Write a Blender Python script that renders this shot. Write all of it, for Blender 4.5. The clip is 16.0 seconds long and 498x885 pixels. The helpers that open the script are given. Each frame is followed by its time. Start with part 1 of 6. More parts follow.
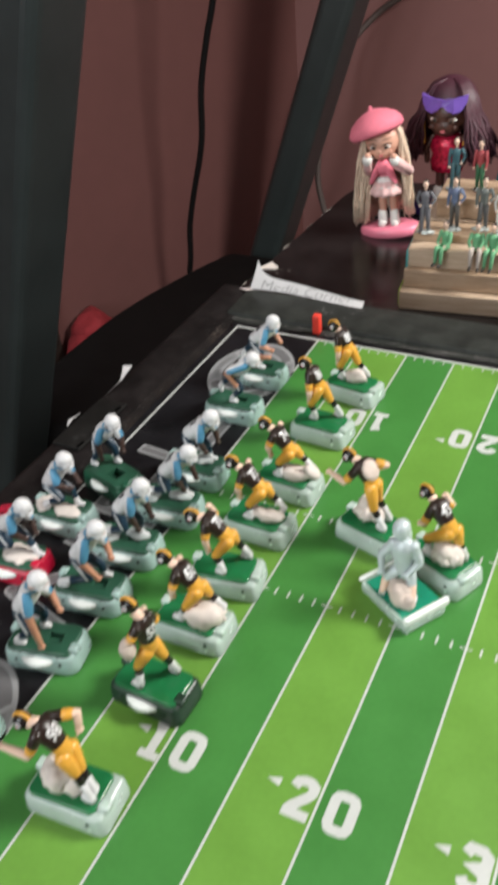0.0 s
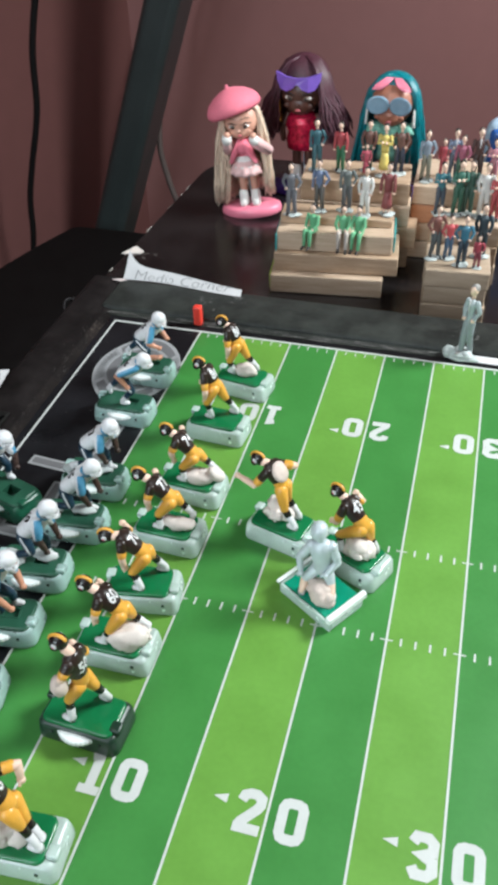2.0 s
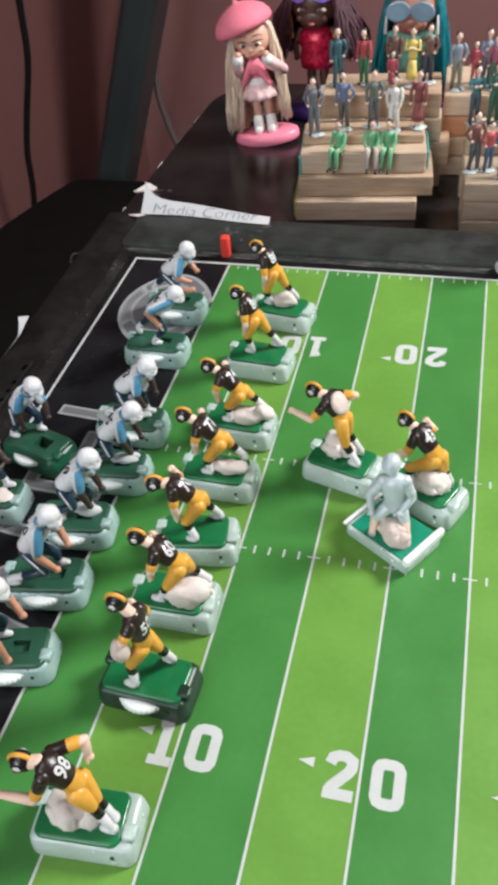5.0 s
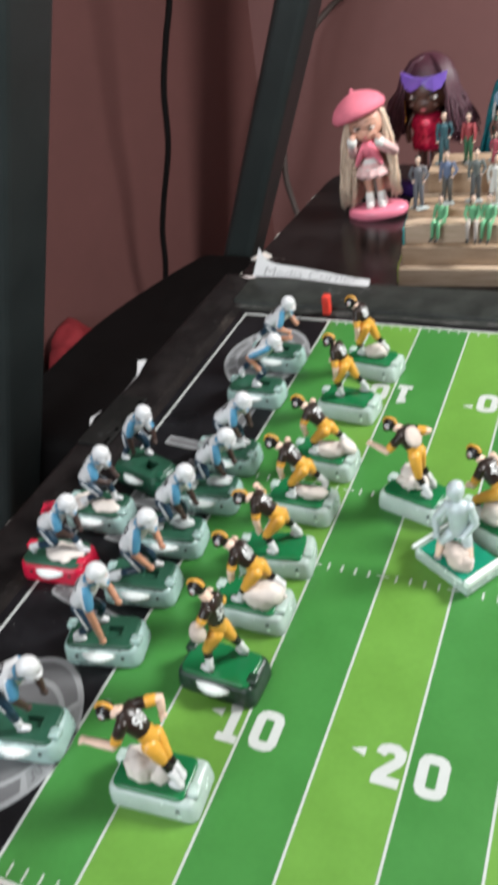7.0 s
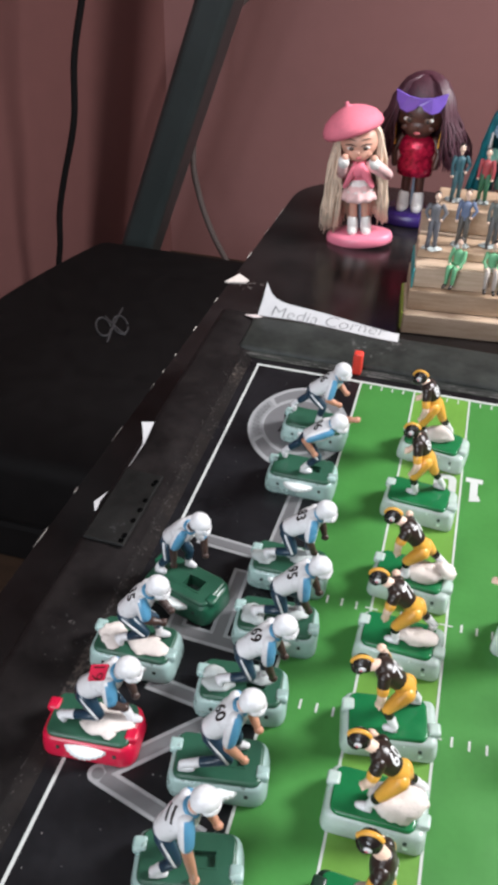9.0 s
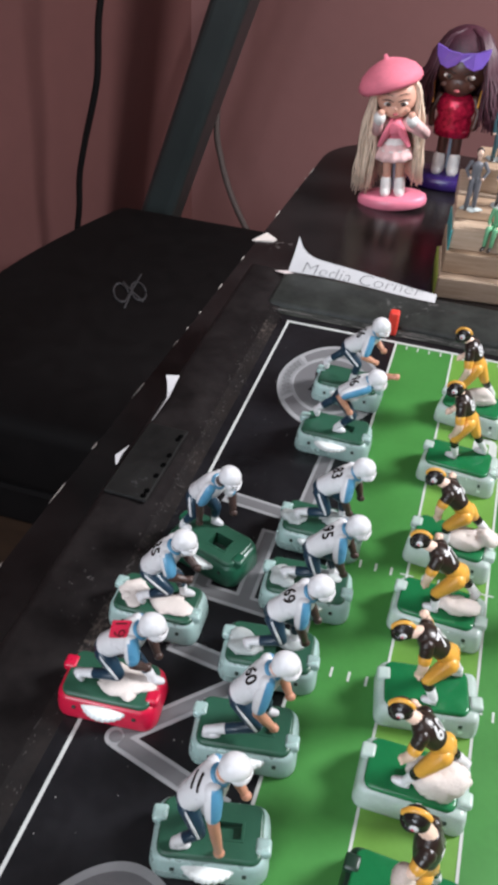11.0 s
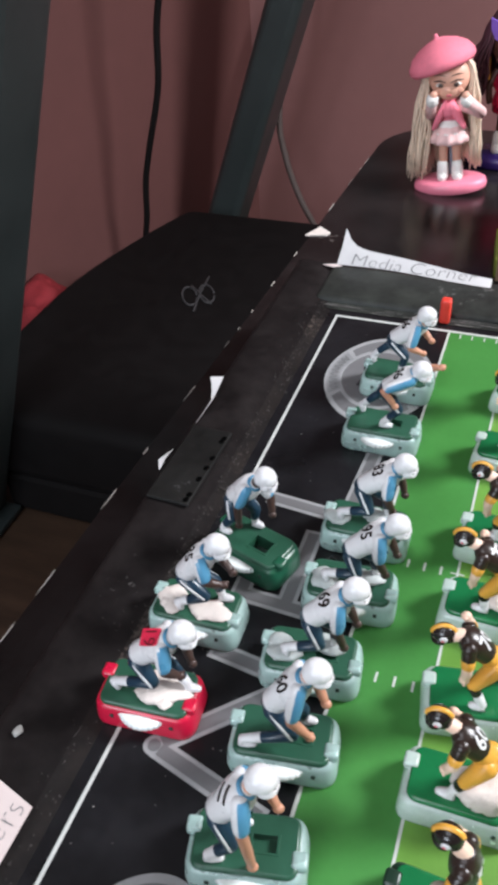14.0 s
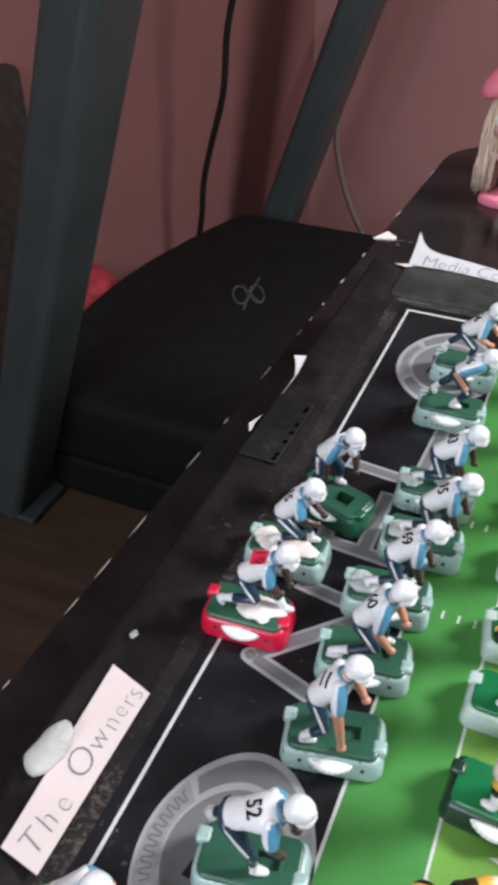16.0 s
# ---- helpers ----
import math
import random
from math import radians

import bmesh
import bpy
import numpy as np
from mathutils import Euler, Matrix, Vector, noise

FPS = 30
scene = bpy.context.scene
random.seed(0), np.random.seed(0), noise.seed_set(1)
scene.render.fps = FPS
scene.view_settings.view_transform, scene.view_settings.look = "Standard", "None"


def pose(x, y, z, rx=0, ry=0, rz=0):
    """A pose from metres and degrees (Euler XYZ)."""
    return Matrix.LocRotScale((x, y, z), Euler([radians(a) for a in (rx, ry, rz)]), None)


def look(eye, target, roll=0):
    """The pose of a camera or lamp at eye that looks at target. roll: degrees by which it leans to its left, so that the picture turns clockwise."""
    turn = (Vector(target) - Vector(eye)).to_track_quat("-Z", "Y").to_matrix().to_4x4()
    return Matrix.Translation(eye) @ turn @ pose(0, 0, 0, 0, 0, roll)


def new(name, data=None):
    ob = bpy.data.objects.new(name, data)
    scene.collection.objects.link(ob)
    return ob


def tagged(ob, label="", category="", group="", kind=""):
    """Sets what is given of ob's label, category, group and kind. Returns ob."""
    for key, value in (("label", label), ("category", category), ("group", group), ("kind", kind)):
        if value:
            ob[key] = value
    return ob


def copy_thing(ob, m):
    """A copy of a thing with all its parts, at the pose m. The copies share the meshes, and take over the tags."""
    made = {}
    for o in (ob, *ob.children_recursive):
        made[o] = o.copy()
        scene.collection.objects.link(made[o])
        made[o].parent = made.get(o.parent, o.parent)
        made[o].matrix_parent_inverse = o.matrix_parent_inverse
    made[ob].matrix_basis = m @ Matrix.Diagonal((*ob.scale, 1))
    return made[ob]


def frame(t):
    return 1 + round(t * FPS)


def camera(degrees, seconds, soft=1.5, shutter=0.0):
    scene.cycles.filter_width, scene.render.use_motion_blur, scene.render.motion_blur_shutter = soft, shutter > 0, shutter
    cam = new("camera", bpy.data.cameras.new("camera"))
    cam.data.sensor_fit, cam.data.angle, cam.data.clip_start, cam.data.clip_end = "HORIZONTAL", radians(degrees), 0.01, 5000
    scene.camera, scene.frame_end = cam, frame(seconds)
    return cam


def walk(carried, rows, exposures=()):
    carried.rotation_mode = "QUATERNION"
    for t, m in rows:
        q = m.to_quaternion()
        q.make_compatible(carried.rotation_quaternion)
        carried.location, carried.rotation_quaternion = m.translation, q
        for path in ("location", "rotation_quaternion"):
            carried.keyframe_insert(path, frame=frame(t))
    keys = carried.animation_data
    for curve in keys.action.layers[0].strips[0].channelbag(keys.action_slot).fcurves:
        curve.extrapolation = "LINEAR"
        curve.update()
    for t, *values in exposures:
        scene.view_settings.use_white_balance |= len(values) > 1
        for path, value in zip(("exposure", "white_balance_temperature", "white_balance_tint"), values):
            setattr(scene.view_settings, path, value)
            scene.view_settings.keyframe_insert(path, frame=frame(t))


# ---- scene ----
cam = camera(34.17, 16.0, soft=4.2, shutter=0.5)
PATH = [
    (0, (0.20099, -0.06423, 0.29343), (-0.2708, 0.7779, -0.4195), -5.48),
    (0.5, (0.20454, -0.03562, 0.31599), (-0.2601, 0.8291, -0.3742), -4.24),
    (1, (0.19736, -0.02412, 0.31991), (-0.1475, 0.8920, -0.3742), -1.38),
    (1.5, (0.18434, -0.04441, 0.30845), (-0.1193, 0.8465, -0.4359), -1.72),
    (2, (0.16990, -0.05830, 0.30785), (-0.0873, 0.8307, -0.4561), -1.37),
    (2.5, (0.15561, -0.06184, 0.30886), (-0.0672, 0.8261, -0.4669), -1.41),
    (3, (0.13833, -0.06331, 0.29790), (-0.0583, 0.8200, -0.4902), -1.73),
    (3.2, (0.13434, -0.05568, 0.28553), (-0.0485, 0.8023, -0.5332), -2.82),
    (5.3, (0.14481, -0.04071, 0.27728), (-0.1567, 0.7916, -0.5329), -6.52),
    (5.5, (0.14202, -0.04022, 0.27654), (-0.1937, 0.7836, -0.5288), -6.55),
    (6, (0.14902, -0.05807, 0.27060), (-0.2384, 0.7457, -0.5318), -7.46),
    (6.5, (0.15507, -0.07773, 0.27062), (-0.2589, 0.7223, -0.5222), -8.15),
    (7, (0.17371, -0.08118, 0.28460), (-0.2690, 0.7777, -0.4270), -9.01),
    (7.5, (0.15018, -0.05992, 0.29636), (-0.1219, 0.8870, -0.3887), -1.71),
    (8, (0.10844, -0.04271, 0.28801), (-0.1274, 0.8976, -0.4193), -1.68),
    (8.5, (0.05062, -0.01837, 0.26945), (-0.1847, 0.8961, -0.4710), 0.56),
    (8.7, (0.04201, -0.01428, 0.28081), (-0.1875, 0.9005, -0.4612), 1.48),
    (11, (0.02550, -0.00319, 0.25783), (-0.2145, 0.8855, -0.5120), 3.16),
    (11.5, (0.02803, -0.00138, 0.25546), (-0.2333, 0.8798, -0.5161), 1.91),
    (12, (0.02814, 0.00136, 0.25359), (-0.2441, 0.8732, -0.5247), 1.21),
    (12.5, (0.02847, 0.01123, 0.24714), (-0.2607, 0.8544, -0.5563), 0.04),
    (13, (0.03131, 0.00865, 0.24855), (-0.2723, 0.8575, -0.5434), -0.78),
    (13.5, (0.03500, 0.00352, 0.25307), (-0.2697, 0.8724, -0.5165), -0.71),
    (14, (0.04148, 0.00870, 0.25371), (-0.3151, 0.8562, -0.5173), -4.08),
    (14.5, (0.05288, -0.03239, 0.27981), (-0.3179, 0.8275, -0.4706), -0.34),
    (15, (0.03972, -0.04942, 0.27634), (-0.3446, 0.7931, -0.4868), -0.74),
    (15.5, (0.03742, -0.04687, 0.27125), (-0.3236, 0.8103, -0.4871), -0.22),
    (16, (0.03166, -0.04717, 0.26839), (-0.3593, 0.7935, -0.4934), -1.38),
]
walk(cam, [(t, look(eye, target, roll)) for t, eye, target, roll in PATH], [(0, -0.20, 6750, 10), (0.5, -0.02, 6200, 9), (1.5, -0.06, 6050, 4), (3, -0.10, 6350, 8), (5.5, -0.17, 6500, 11), (6, -0.04, 6700, 9), (6.5, -0.07, 6650, 9),
      (7.5, 0.02, 6250, 8), (8.5, 0.12, 6350, 12), (11, -0.02, 6250, 14), (12, -0.02, 6250, 14), (13.5, 0.05, 6200, 13), (16, 0.12, 6250, 14)])

# ---------------------------------------------------------------- light
world = bpy.data.worlds.new("world")
scene.world = world
world.use_nodes = True
world.node_tree.nodes["Background"].inputs[0].default_value = (0.9, 0.95, 1.0, 1)
world.node_tree.nodes["Background"].inputs[1].default_value = 0.10
scene.view_settings.exposure = 0.0


def area_lamp(name, eye, target, size, watts, colour):
    data = bpy.data.lights.new(name, "AREA")
    data.shape, data.size, data.energy, data.color = "DISK", size, watts, colour
    ob = new(name, data)
    ob.matrix_world = look(eye, target)
    return ob


# ceiling lamp over the table's far right side, inferred from the figures' shadows
area_lamp("ceiling_light_source", (1.15, 0.78, 1.02), (0.75, 0.73, 0.0), 0.52, 50, (0.98, 0.98, 0.97))
# unseen lamp behind the camera, added as a cool fill light
area_lamp("rear_fill_source", (-0.55, -1.85, 0.75), (0.3, 0.6, -0.2), 1.2, 36, (0.88, 0.95, 1.0))

# broad overhead fill, added to soften the contrast; no fitting belongs to it
area_lamp("overhead_fill_source", (-0.30, -0.45, 1.58), (-0.25, -0.2, 0.0), 1.0, 10, (0.97, 0.98, 1.0))

# ---------------------------------------------------------------- materials


def material(name, colour, rough=0.5, metal=0.0, vary=0.12, scale=60.0, bump=0.0, bump_scale=400.0, second=None,
             coat=0.0, transmission=0.0, stretch=(1, 1, 1), specular=0.5, rough_vary=0.1):
    """A surface with two scales of variation in colour, uneven gloss and fine relief."""
    m = bpy.data.materials.new(name)
    m.use_nodes = True
    nt = m.node_tree
    b = nt.nodes["Principled BSDF"]
    co = nt.nodes.new("ShaderNodeTexCoord")
    mp = nt.nodes.new("ShaderNodeMapping")
    mp.inputs["Scale"].default_value = stretch
    nt.links.new(co.outputs["Object"], mp.inputs["Vector"])
    n1 = nt.nodes.new("ShaderNodeTexNoise")
    n1.inputs["Scale"].default_value, n1.inputs["Detail"].default_value = scale, 6
    n2 = nt.nodes.new("ShaderNodeTexNoise")
    n2.inputs["Scale"].default_value, n2.inputs["Detail"].default_value = scale * 9, 3
    for n in (n1, n2):
        nt.links.new(mp.outputs[0], n.inputs["Vector"])
    add = nt.nodes.new("ShaderNodeMath")
    add.operation = "MULTIPLY_ADD"
    nt.links.new(n2.outputs["Fac"], add.inputs[0])
    add.inputs[1].default_value = 0.45
    nt.links.new(n1.outputs["Fac"], add.inputs[2])
    ramp = nt.nodes.new("ShaderNodeValToRGB")
    lo = second or tuple(c * (1 - vary) for c in colour)
    hi = colour if second else tuple(min(1, c * (1 + vary)) for c in colour)
    ramp.color_ramp.elements[0].color, ramp.color_ramp.elements[1].color = (*lo, 1), (*hi, 1)
    ramp.color_ramp.elements[0].position, ramp.color_ramp.elements[1].position = 0.45, 1.0
    nt.links.new(add.outputs[0], ramp.inputs[0])
    nt.links.new(ramp.outputs[0], b.inputs["Base Color"])
    rr = nt.nodes.new("ShaderNodeMapRange")
    rr.inputs["To Min"].default_value, rr.inputs["To Max"].default_value = max(0, rough - rough_vary), min(1, rough + rough_vary)
    nt.links.new(n1.outputs["Fac"], rr.inputs["Value"])
    nt.links.new(rr.outputs[0], b.inputs["Roughness"])
    b.inputs["Metallic"].default_value = metal
    b.inputs["Coat Weight"].default_value = coat
    b.inputs["Transmission Weight"].default_value = transmission
    b.inputs["Specular IOR Level"].default_value = specular
    if bump:
        n3 = nt.nodes.new("ShaderNodeTexNoise")
        n3.inputs["Scale"].default_value, n3.inputs["Detail"].default_value = bump_scale, 4
        nt.links.new(mp.outputs[0], n3.inputs["Vector"])
        bp = nt.nodes.new("ShaderNodeBump")
        bp.inputs["Strength"].default_value, bp.inputs["Distance"].default_value = bump, 0.0006
        nt.links.new(n3.outputs["Fac"], bp.inputs["Height"])
        nt.links.new(bp.outputs[0], b.inputs["Normal"])
    return m


def scuffed(name, colour, wear, rough, scale, amount, haze=None):
    """Dark paint with pale specks and scratches rubbed through it."""
    m = material(name, colour, rough, vary=0.55, scale=26, bump=0.15, bump_scale=250)
    nt = m.node_tree
    b = nt.nodes["Principled BSDF"]
    old = b.inputs["Base Color"].links[0].from_socket
    tc = nt.nodes.new("ShaderNodeTexCoord")
    n = nt.nodes.new("ShaderNodeTexNoise")
    n.inputs["Scale"].default_value, n.inputs["Detail"].default_value, n.inputs["Roughness"].default_value = scale, 9, 0.75
    big = nt.nodes.new("ShaderNodeTexNoise")
    big.inputs["Scale"].default_value = 14
    for k in (n, big):
        nt.links.new(tc.outputs["Object"], k.inputs["Vector"])
    mul = nt.nodes.new("ShaderNodeMath")
    mul.operation = "MULTIPLY"
    nt.links.new(n.outputs["Fac"], mul.inputs[0])
    nt.links.new(big.outputs["Fac"], mul.inputs[1])
    r = nt.nodes.new("ShaderNodeMapRange")
    r.inputs["From Min"].default_value, r.inputs["From Max"].default_value = amount, amount + 0.06
    nt.links.new(mul.outputs[0], r.inputs["Value"])
    mix = nt.nodes.new("ShaderNodeMix")
    mix.data_type = "RGBA"
    nt.links.new(r.outputs[0], mix.inputs["Factor"])
    if haze:
        # cloudy film of dust in patches
        cloud = nt.nodes.new("ShaderNodeTexNoise")
        cloud.inputs["Scale"].default_value, cloud.inputs["Detail"].default_value, cloud.inputs["Roughness"].default_value = 42, 7, 0.62
        nt.links.new(tc.outputs["Object"], cloud.inputs["Vector"])
        part_of = nt.nodes.new("ShaderNodeMapRange")
        part_of.inputs["From Min"].default_value, part_of.inputs["From Max"].default_value, part_of.inputs["To Max"].default_value = 0.46, 0.74, 0.8
        nt.links.new(cloud.outputs["Fac"], part_of.inputs["Value"])
        film = nt.nodes.new("ShaderNodeMix")
        film.data_type = "RGBA"
        nt.links.new(part_of.outputs[0], film.inputs["Factor"])
        nt.links.new(old, film.inputs["A"])
        film.inputs["B"].default_value = (*haze, 1)
        old = film.outputs["Result"]
    nt.links.new(old, mix.inputs["A"])
    mix.inputs["B"].default_value = (*wear, 1)
    nt.links.new(mix.outputs["Result"], b.inputs["Base Color"])
    return m


GREEN_DARK = material("turf_print_dark", (0.048, 0.208, 0.040), 0.42, vary=0.10, scale=40, bump=0.05)
GREEN_LIGHT = material("turf_print_light", (0.128, 0.300, 0.044), 0.42, vary=0.10, scale=40, bump=0.05)
LINE_WHITE = material("white_print", (0.545, 0.565, 0.54), 0.45, vary=0.06)
END_BLACK = scuffed("end_zone_black", (0.0085, 0.0085, 0.010), (0.20, 0.20, 0.21), 0.30, 260, 0.382, (0.016, 0.016, 0.018))
END_BLACK.node_tree.nodes["Principled BSDF"].inputs["Specular IOR Level"].default_value = 0.35
RIM_BLACK = scuffed("rim_black_paint", (0.0095, 0.0078, 0.0078), (0.13, 0.12, 0.115), 0.50, 240, 0.385, (0.022, 0.0185, 0.018))
RIM_BLACK.node_tree.nodes["Principled BSDF"].inputs["Specular IOR Level"].default_value = 0.16
RIM_DUSTY = scuffed("dusty_black_rim", (0.023, 0.025, 0.0225), (0.17, 0.17, 0.16), 0.5, 200, 0.355, (0.052, 0.057, 0.050))
RIM_DUSTY.node_tree.nodes["Principled BSDF"].inputs["Specular IOR Level"].default_value = 0.25
JOINT = scuffed("worn_joint", (0.0095, 0.0078, 0.0076), (0.080, 0.064, 0.055), 0.55, 420, 0.305, (0.026, 0.0205, 0.018))
JOINT.node_tree.nodes["Principled BSDF"].inputs["Specular IOR Level"].default_value = 0.25
DESK_BLACK = scuffed("desk_black_laminate", (0.012, 0.010, 0.010), (0.14, 0.12, 0.11), 0.22, 220, 0.42)
SCRATCH = material("worn_scratch", (0.12, 0.115, 0.11), 0.7, vary=0.5, scale=300)
RUBBED = material("rubbed_paint", (0.055, 0.049, 0.045), 0.8, vary=0.6, scale=400)
DUST = material("dust", (0.30, 0.29, 0.28), 0.9, vary=0.5, scale=300)
CHIP = material("chipped_edge", (0.55, 0.50, 0.45), 0.8, vary=0.4, scale=300)
GREY_PRINT = material("grey_print", (0.15, 0.15, 0.155), 0.42, vary=0.08)
GREY_LIGHT = material("light_grey_print", (0.32, 0.325, 0.33), 0.42, vary=0.08)
GREY_RING = material("mid_grey_print", (0.245, 0.25, 0.255), 0.42, vary=0.08)
BLUE_PRINT = material("blue_print", (0.035, 0.12, 0.23), 0.45)
PINK_PRINT = material("rose_print", (0.50, 0.25, 0.26), 0.45)
CREAM_PRINT = material("cream_print", (0.72, 0.66, 0.56), 0.45)
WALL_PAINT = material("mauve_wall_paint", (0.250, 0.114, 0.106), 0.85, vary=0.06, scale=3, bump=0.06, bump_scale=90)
# wall paint again, redder and much darker: the slanting wall's shade is in it
WALL_SHADED = material("shaded_rose_wall_paint", (0.150, 0.058, 0.052), 0.85, vary=0.08, scale=3, bump=0.06, bump_scale=90)
CEILING_PAINT = material("ceiling_paint", (0.7, 0.68, 0.65), 0.9, vary=0.04, scale=3)
FLOOR_WOOD = material("brown_floor", (0.050, 0.027, 0.015), 0.6, vary=0.35, scale=6, stretch=(1, 7, 1))
POST_METAL = material("dark_green_grey_steel", (0.029, 0.038, 0.038), 0.38, vary=0.15, scale=8, specular=0.6)
CORD_BLACK = material("black_cord", (0.006, 0.005, 0.005), 0.7, specular=0.15)
CORD_GREY = material("braided_grey_cord", (0.10, 0.075, 0.068), 0.7, vary=0.5, scale=900)
SEAT_BLACK = material("black_upholstery", (0.0050, 0.0042, 0.0042), 0.75, specular=0.18, vary=0.3, scale=30, bump=0.2, bump_scale=700)
EMBLEM_GREY = material("grey_stitching", (0.040, 0.038, 0.040), 0.8)
RED_CLOTH = material("red_cloth", (0.27, 0.020, 0.026), 0.85, vary=0.3, scale=20)
DARK_WOOD = material("dark_brown_panel", (0.018, 0.012, 0.009), 0.5, vary=0.3, scale=8, stretch=(6, 6, 1))
PAPER = material("white_paper", (0.62, 0.61, 0.61), 0.85, vary=0.05, scale=30)
PAPER_PINK = material("cream_paper", (0.62, 0.53, 0.51), 0.85, vary=0.04, scale=30)
INK = material("grey_ink", (0.20, 0.195, 0.20), 0.7)
PUTTY = material("white_putty", (0.45, 0.49, 0.475), 0.5, vary=0.15, scale=120, bump=0.4, bump_scale=300)
PUTTY_GREY = material("grey_putty", (0.40, 0.40, 0.38), 0.7, vary=0.2, scale=120, bump=0.5, bump_scale=300)
PLASTER = material("cream_plaster", (0.70, 0.63, 0.58), 0.75, vary=0.12, scale=200, bump=0.5, bump_scale=500)
BASE_CLEAR = material("milky_aqua_plastic", (0.76, 0.93, 0.84), 0.24, vary=0.14, scale=110, transmission=0.50, bump=0.2, bump_scale=260)
BASE_GREY = material("milky_grey_plastic", (0.54, 0.74, 0.70), 0.28, vary=0.14, scale=110, transmission=0.45, bump=0.2, bump_scale=260)
BASE_RED = material("red_plastic", (0.54, 0.008, 0.042), 0.3)
BASE_DARK = material("dark_green_plastic", (0.010, 0.030, 0.018), 0.35)
BASE_DEEP = material("deep_green_plastic", (0.012, 0.085, 0.045), 0.3)
PLATE_GREEN = material("green_enamel", (0.010, 0.150, 0.048), 0.22, vary=0.12, scale=150)
PLATE_DULL = material("dull_green_enamel", (0.022, 0.088, 0.052), 0.35, vary=0.12, scale=150)
PLATE_TEAL = material("teal_enamel", (0.010, 0.24, 0.14), 0.25)
FRINGE = material("white_fringe", (0.78, 0.82, 0.80), 0.5)
# near-black that stands for the shade inside slots and peg holes
SLOT_SHADE = material("slot_shade_colour", (0.02, 0.04, 0.03), 0.6)
ORANGE = material("orange_plastic", (0.80, 0.055, 0.035), 0.45)
SKIN_TAN = material("tan_paint", (0.56, 0.27, 0.17), 0.45)
SKIN_PALE = material("pale_paint", (0.82, 0.58, 0.45), 0.45)
SKIN_DARK = material("dark_brown_paint", (0.055, 0.030, 0.024), 0.4)
WHITE_GLOSS = material("white_gloss_paint", (0.69, 0.69, 0.695), 0.28, vary=0.05, scale=150, bump=0.22, bump_scale=420)
SKY_BLUE = material("sky_blue_paint", (0.085, 0.27, 0.43), 0.3, vary=0.1, scale=150, bump=0.22, bump_scale=420)
NAVY = material("navy_paint", (0.012, 0.035, 0.060), 0.3, vary=0.2, scale=150, bump=0.22, bump_scale=420)
BLACK_GLOSS = material("black_gloss_paint", (0.014, 0.011, 0.010), 0.25, vary=0.2, scale=150, bump=0.22, bump_scale=420)
BROWN_BLACK = material("brown_black_paint", (0.022, 0.013, 0.010), 0.3, vary=0.25, scale=150, bump=0.22, bump_scale=420)
GOLD = material("yellow_ochre_paint", (0.72, 0.36, 0.050), 0.34, vary=0.12, scale=150, bump=0.22, bump_scale=420)
RED_INK = material("red_paint", (0.60, 0.020, 0.060), 0.4)
SILVER = material("silver_paint", (0.52, 0.59, 0.61), 0.38, vary=0.12, metal=0.1, scale=150)
BEIGE_LUMP = material("beige_lump", (0.60, 0.50, 0.44), 0.7, vary=0.15, scale=200, bump=0.5, bump_scale=500)


def wood(name, light, dark):
    return material(name, light, 0.6, second=dark, scale=30, stretch=(1, 9, 11), bump=0.3, bump_scale=160)


WOODS = [wood("pale_pine", (0.62, 0.48, 0.36), (0.42, 0.29, 0.19)), wood("warm_pine", (0.54, 0.39, 0.27), (0.34, 0.22, 0.135)),
         wood("grey_pine", (0.48, 0.37, 0.27), (0.34, 0.25, 0.17))]
WOOD_RED = wood("reddish_wood", (0.48, 0.22, 0.11), (0.33, 0.14, 0.065))
PAINT_TEAL = material("teal_paint", (0.06, 0.36, 0.36), 0.6)
PAINT_LIME = material("lime_paint", (0.36, 0.45, 0.07), 0.6)
_cloth = {}


def cloth(rgb):
    """Matt model paint of one colour."""
    if rgb not in _cloth:
        grey = sum(rgb) / 3
        _cloth[rgb] = material("model_paint", tuple(c * 0.78 + grey * 0.22 for c in rgb), 0.5, vary=0.15, scale=200)
    return _cloth[rgb]


# ---------------------------------------------------------------- mesh tools


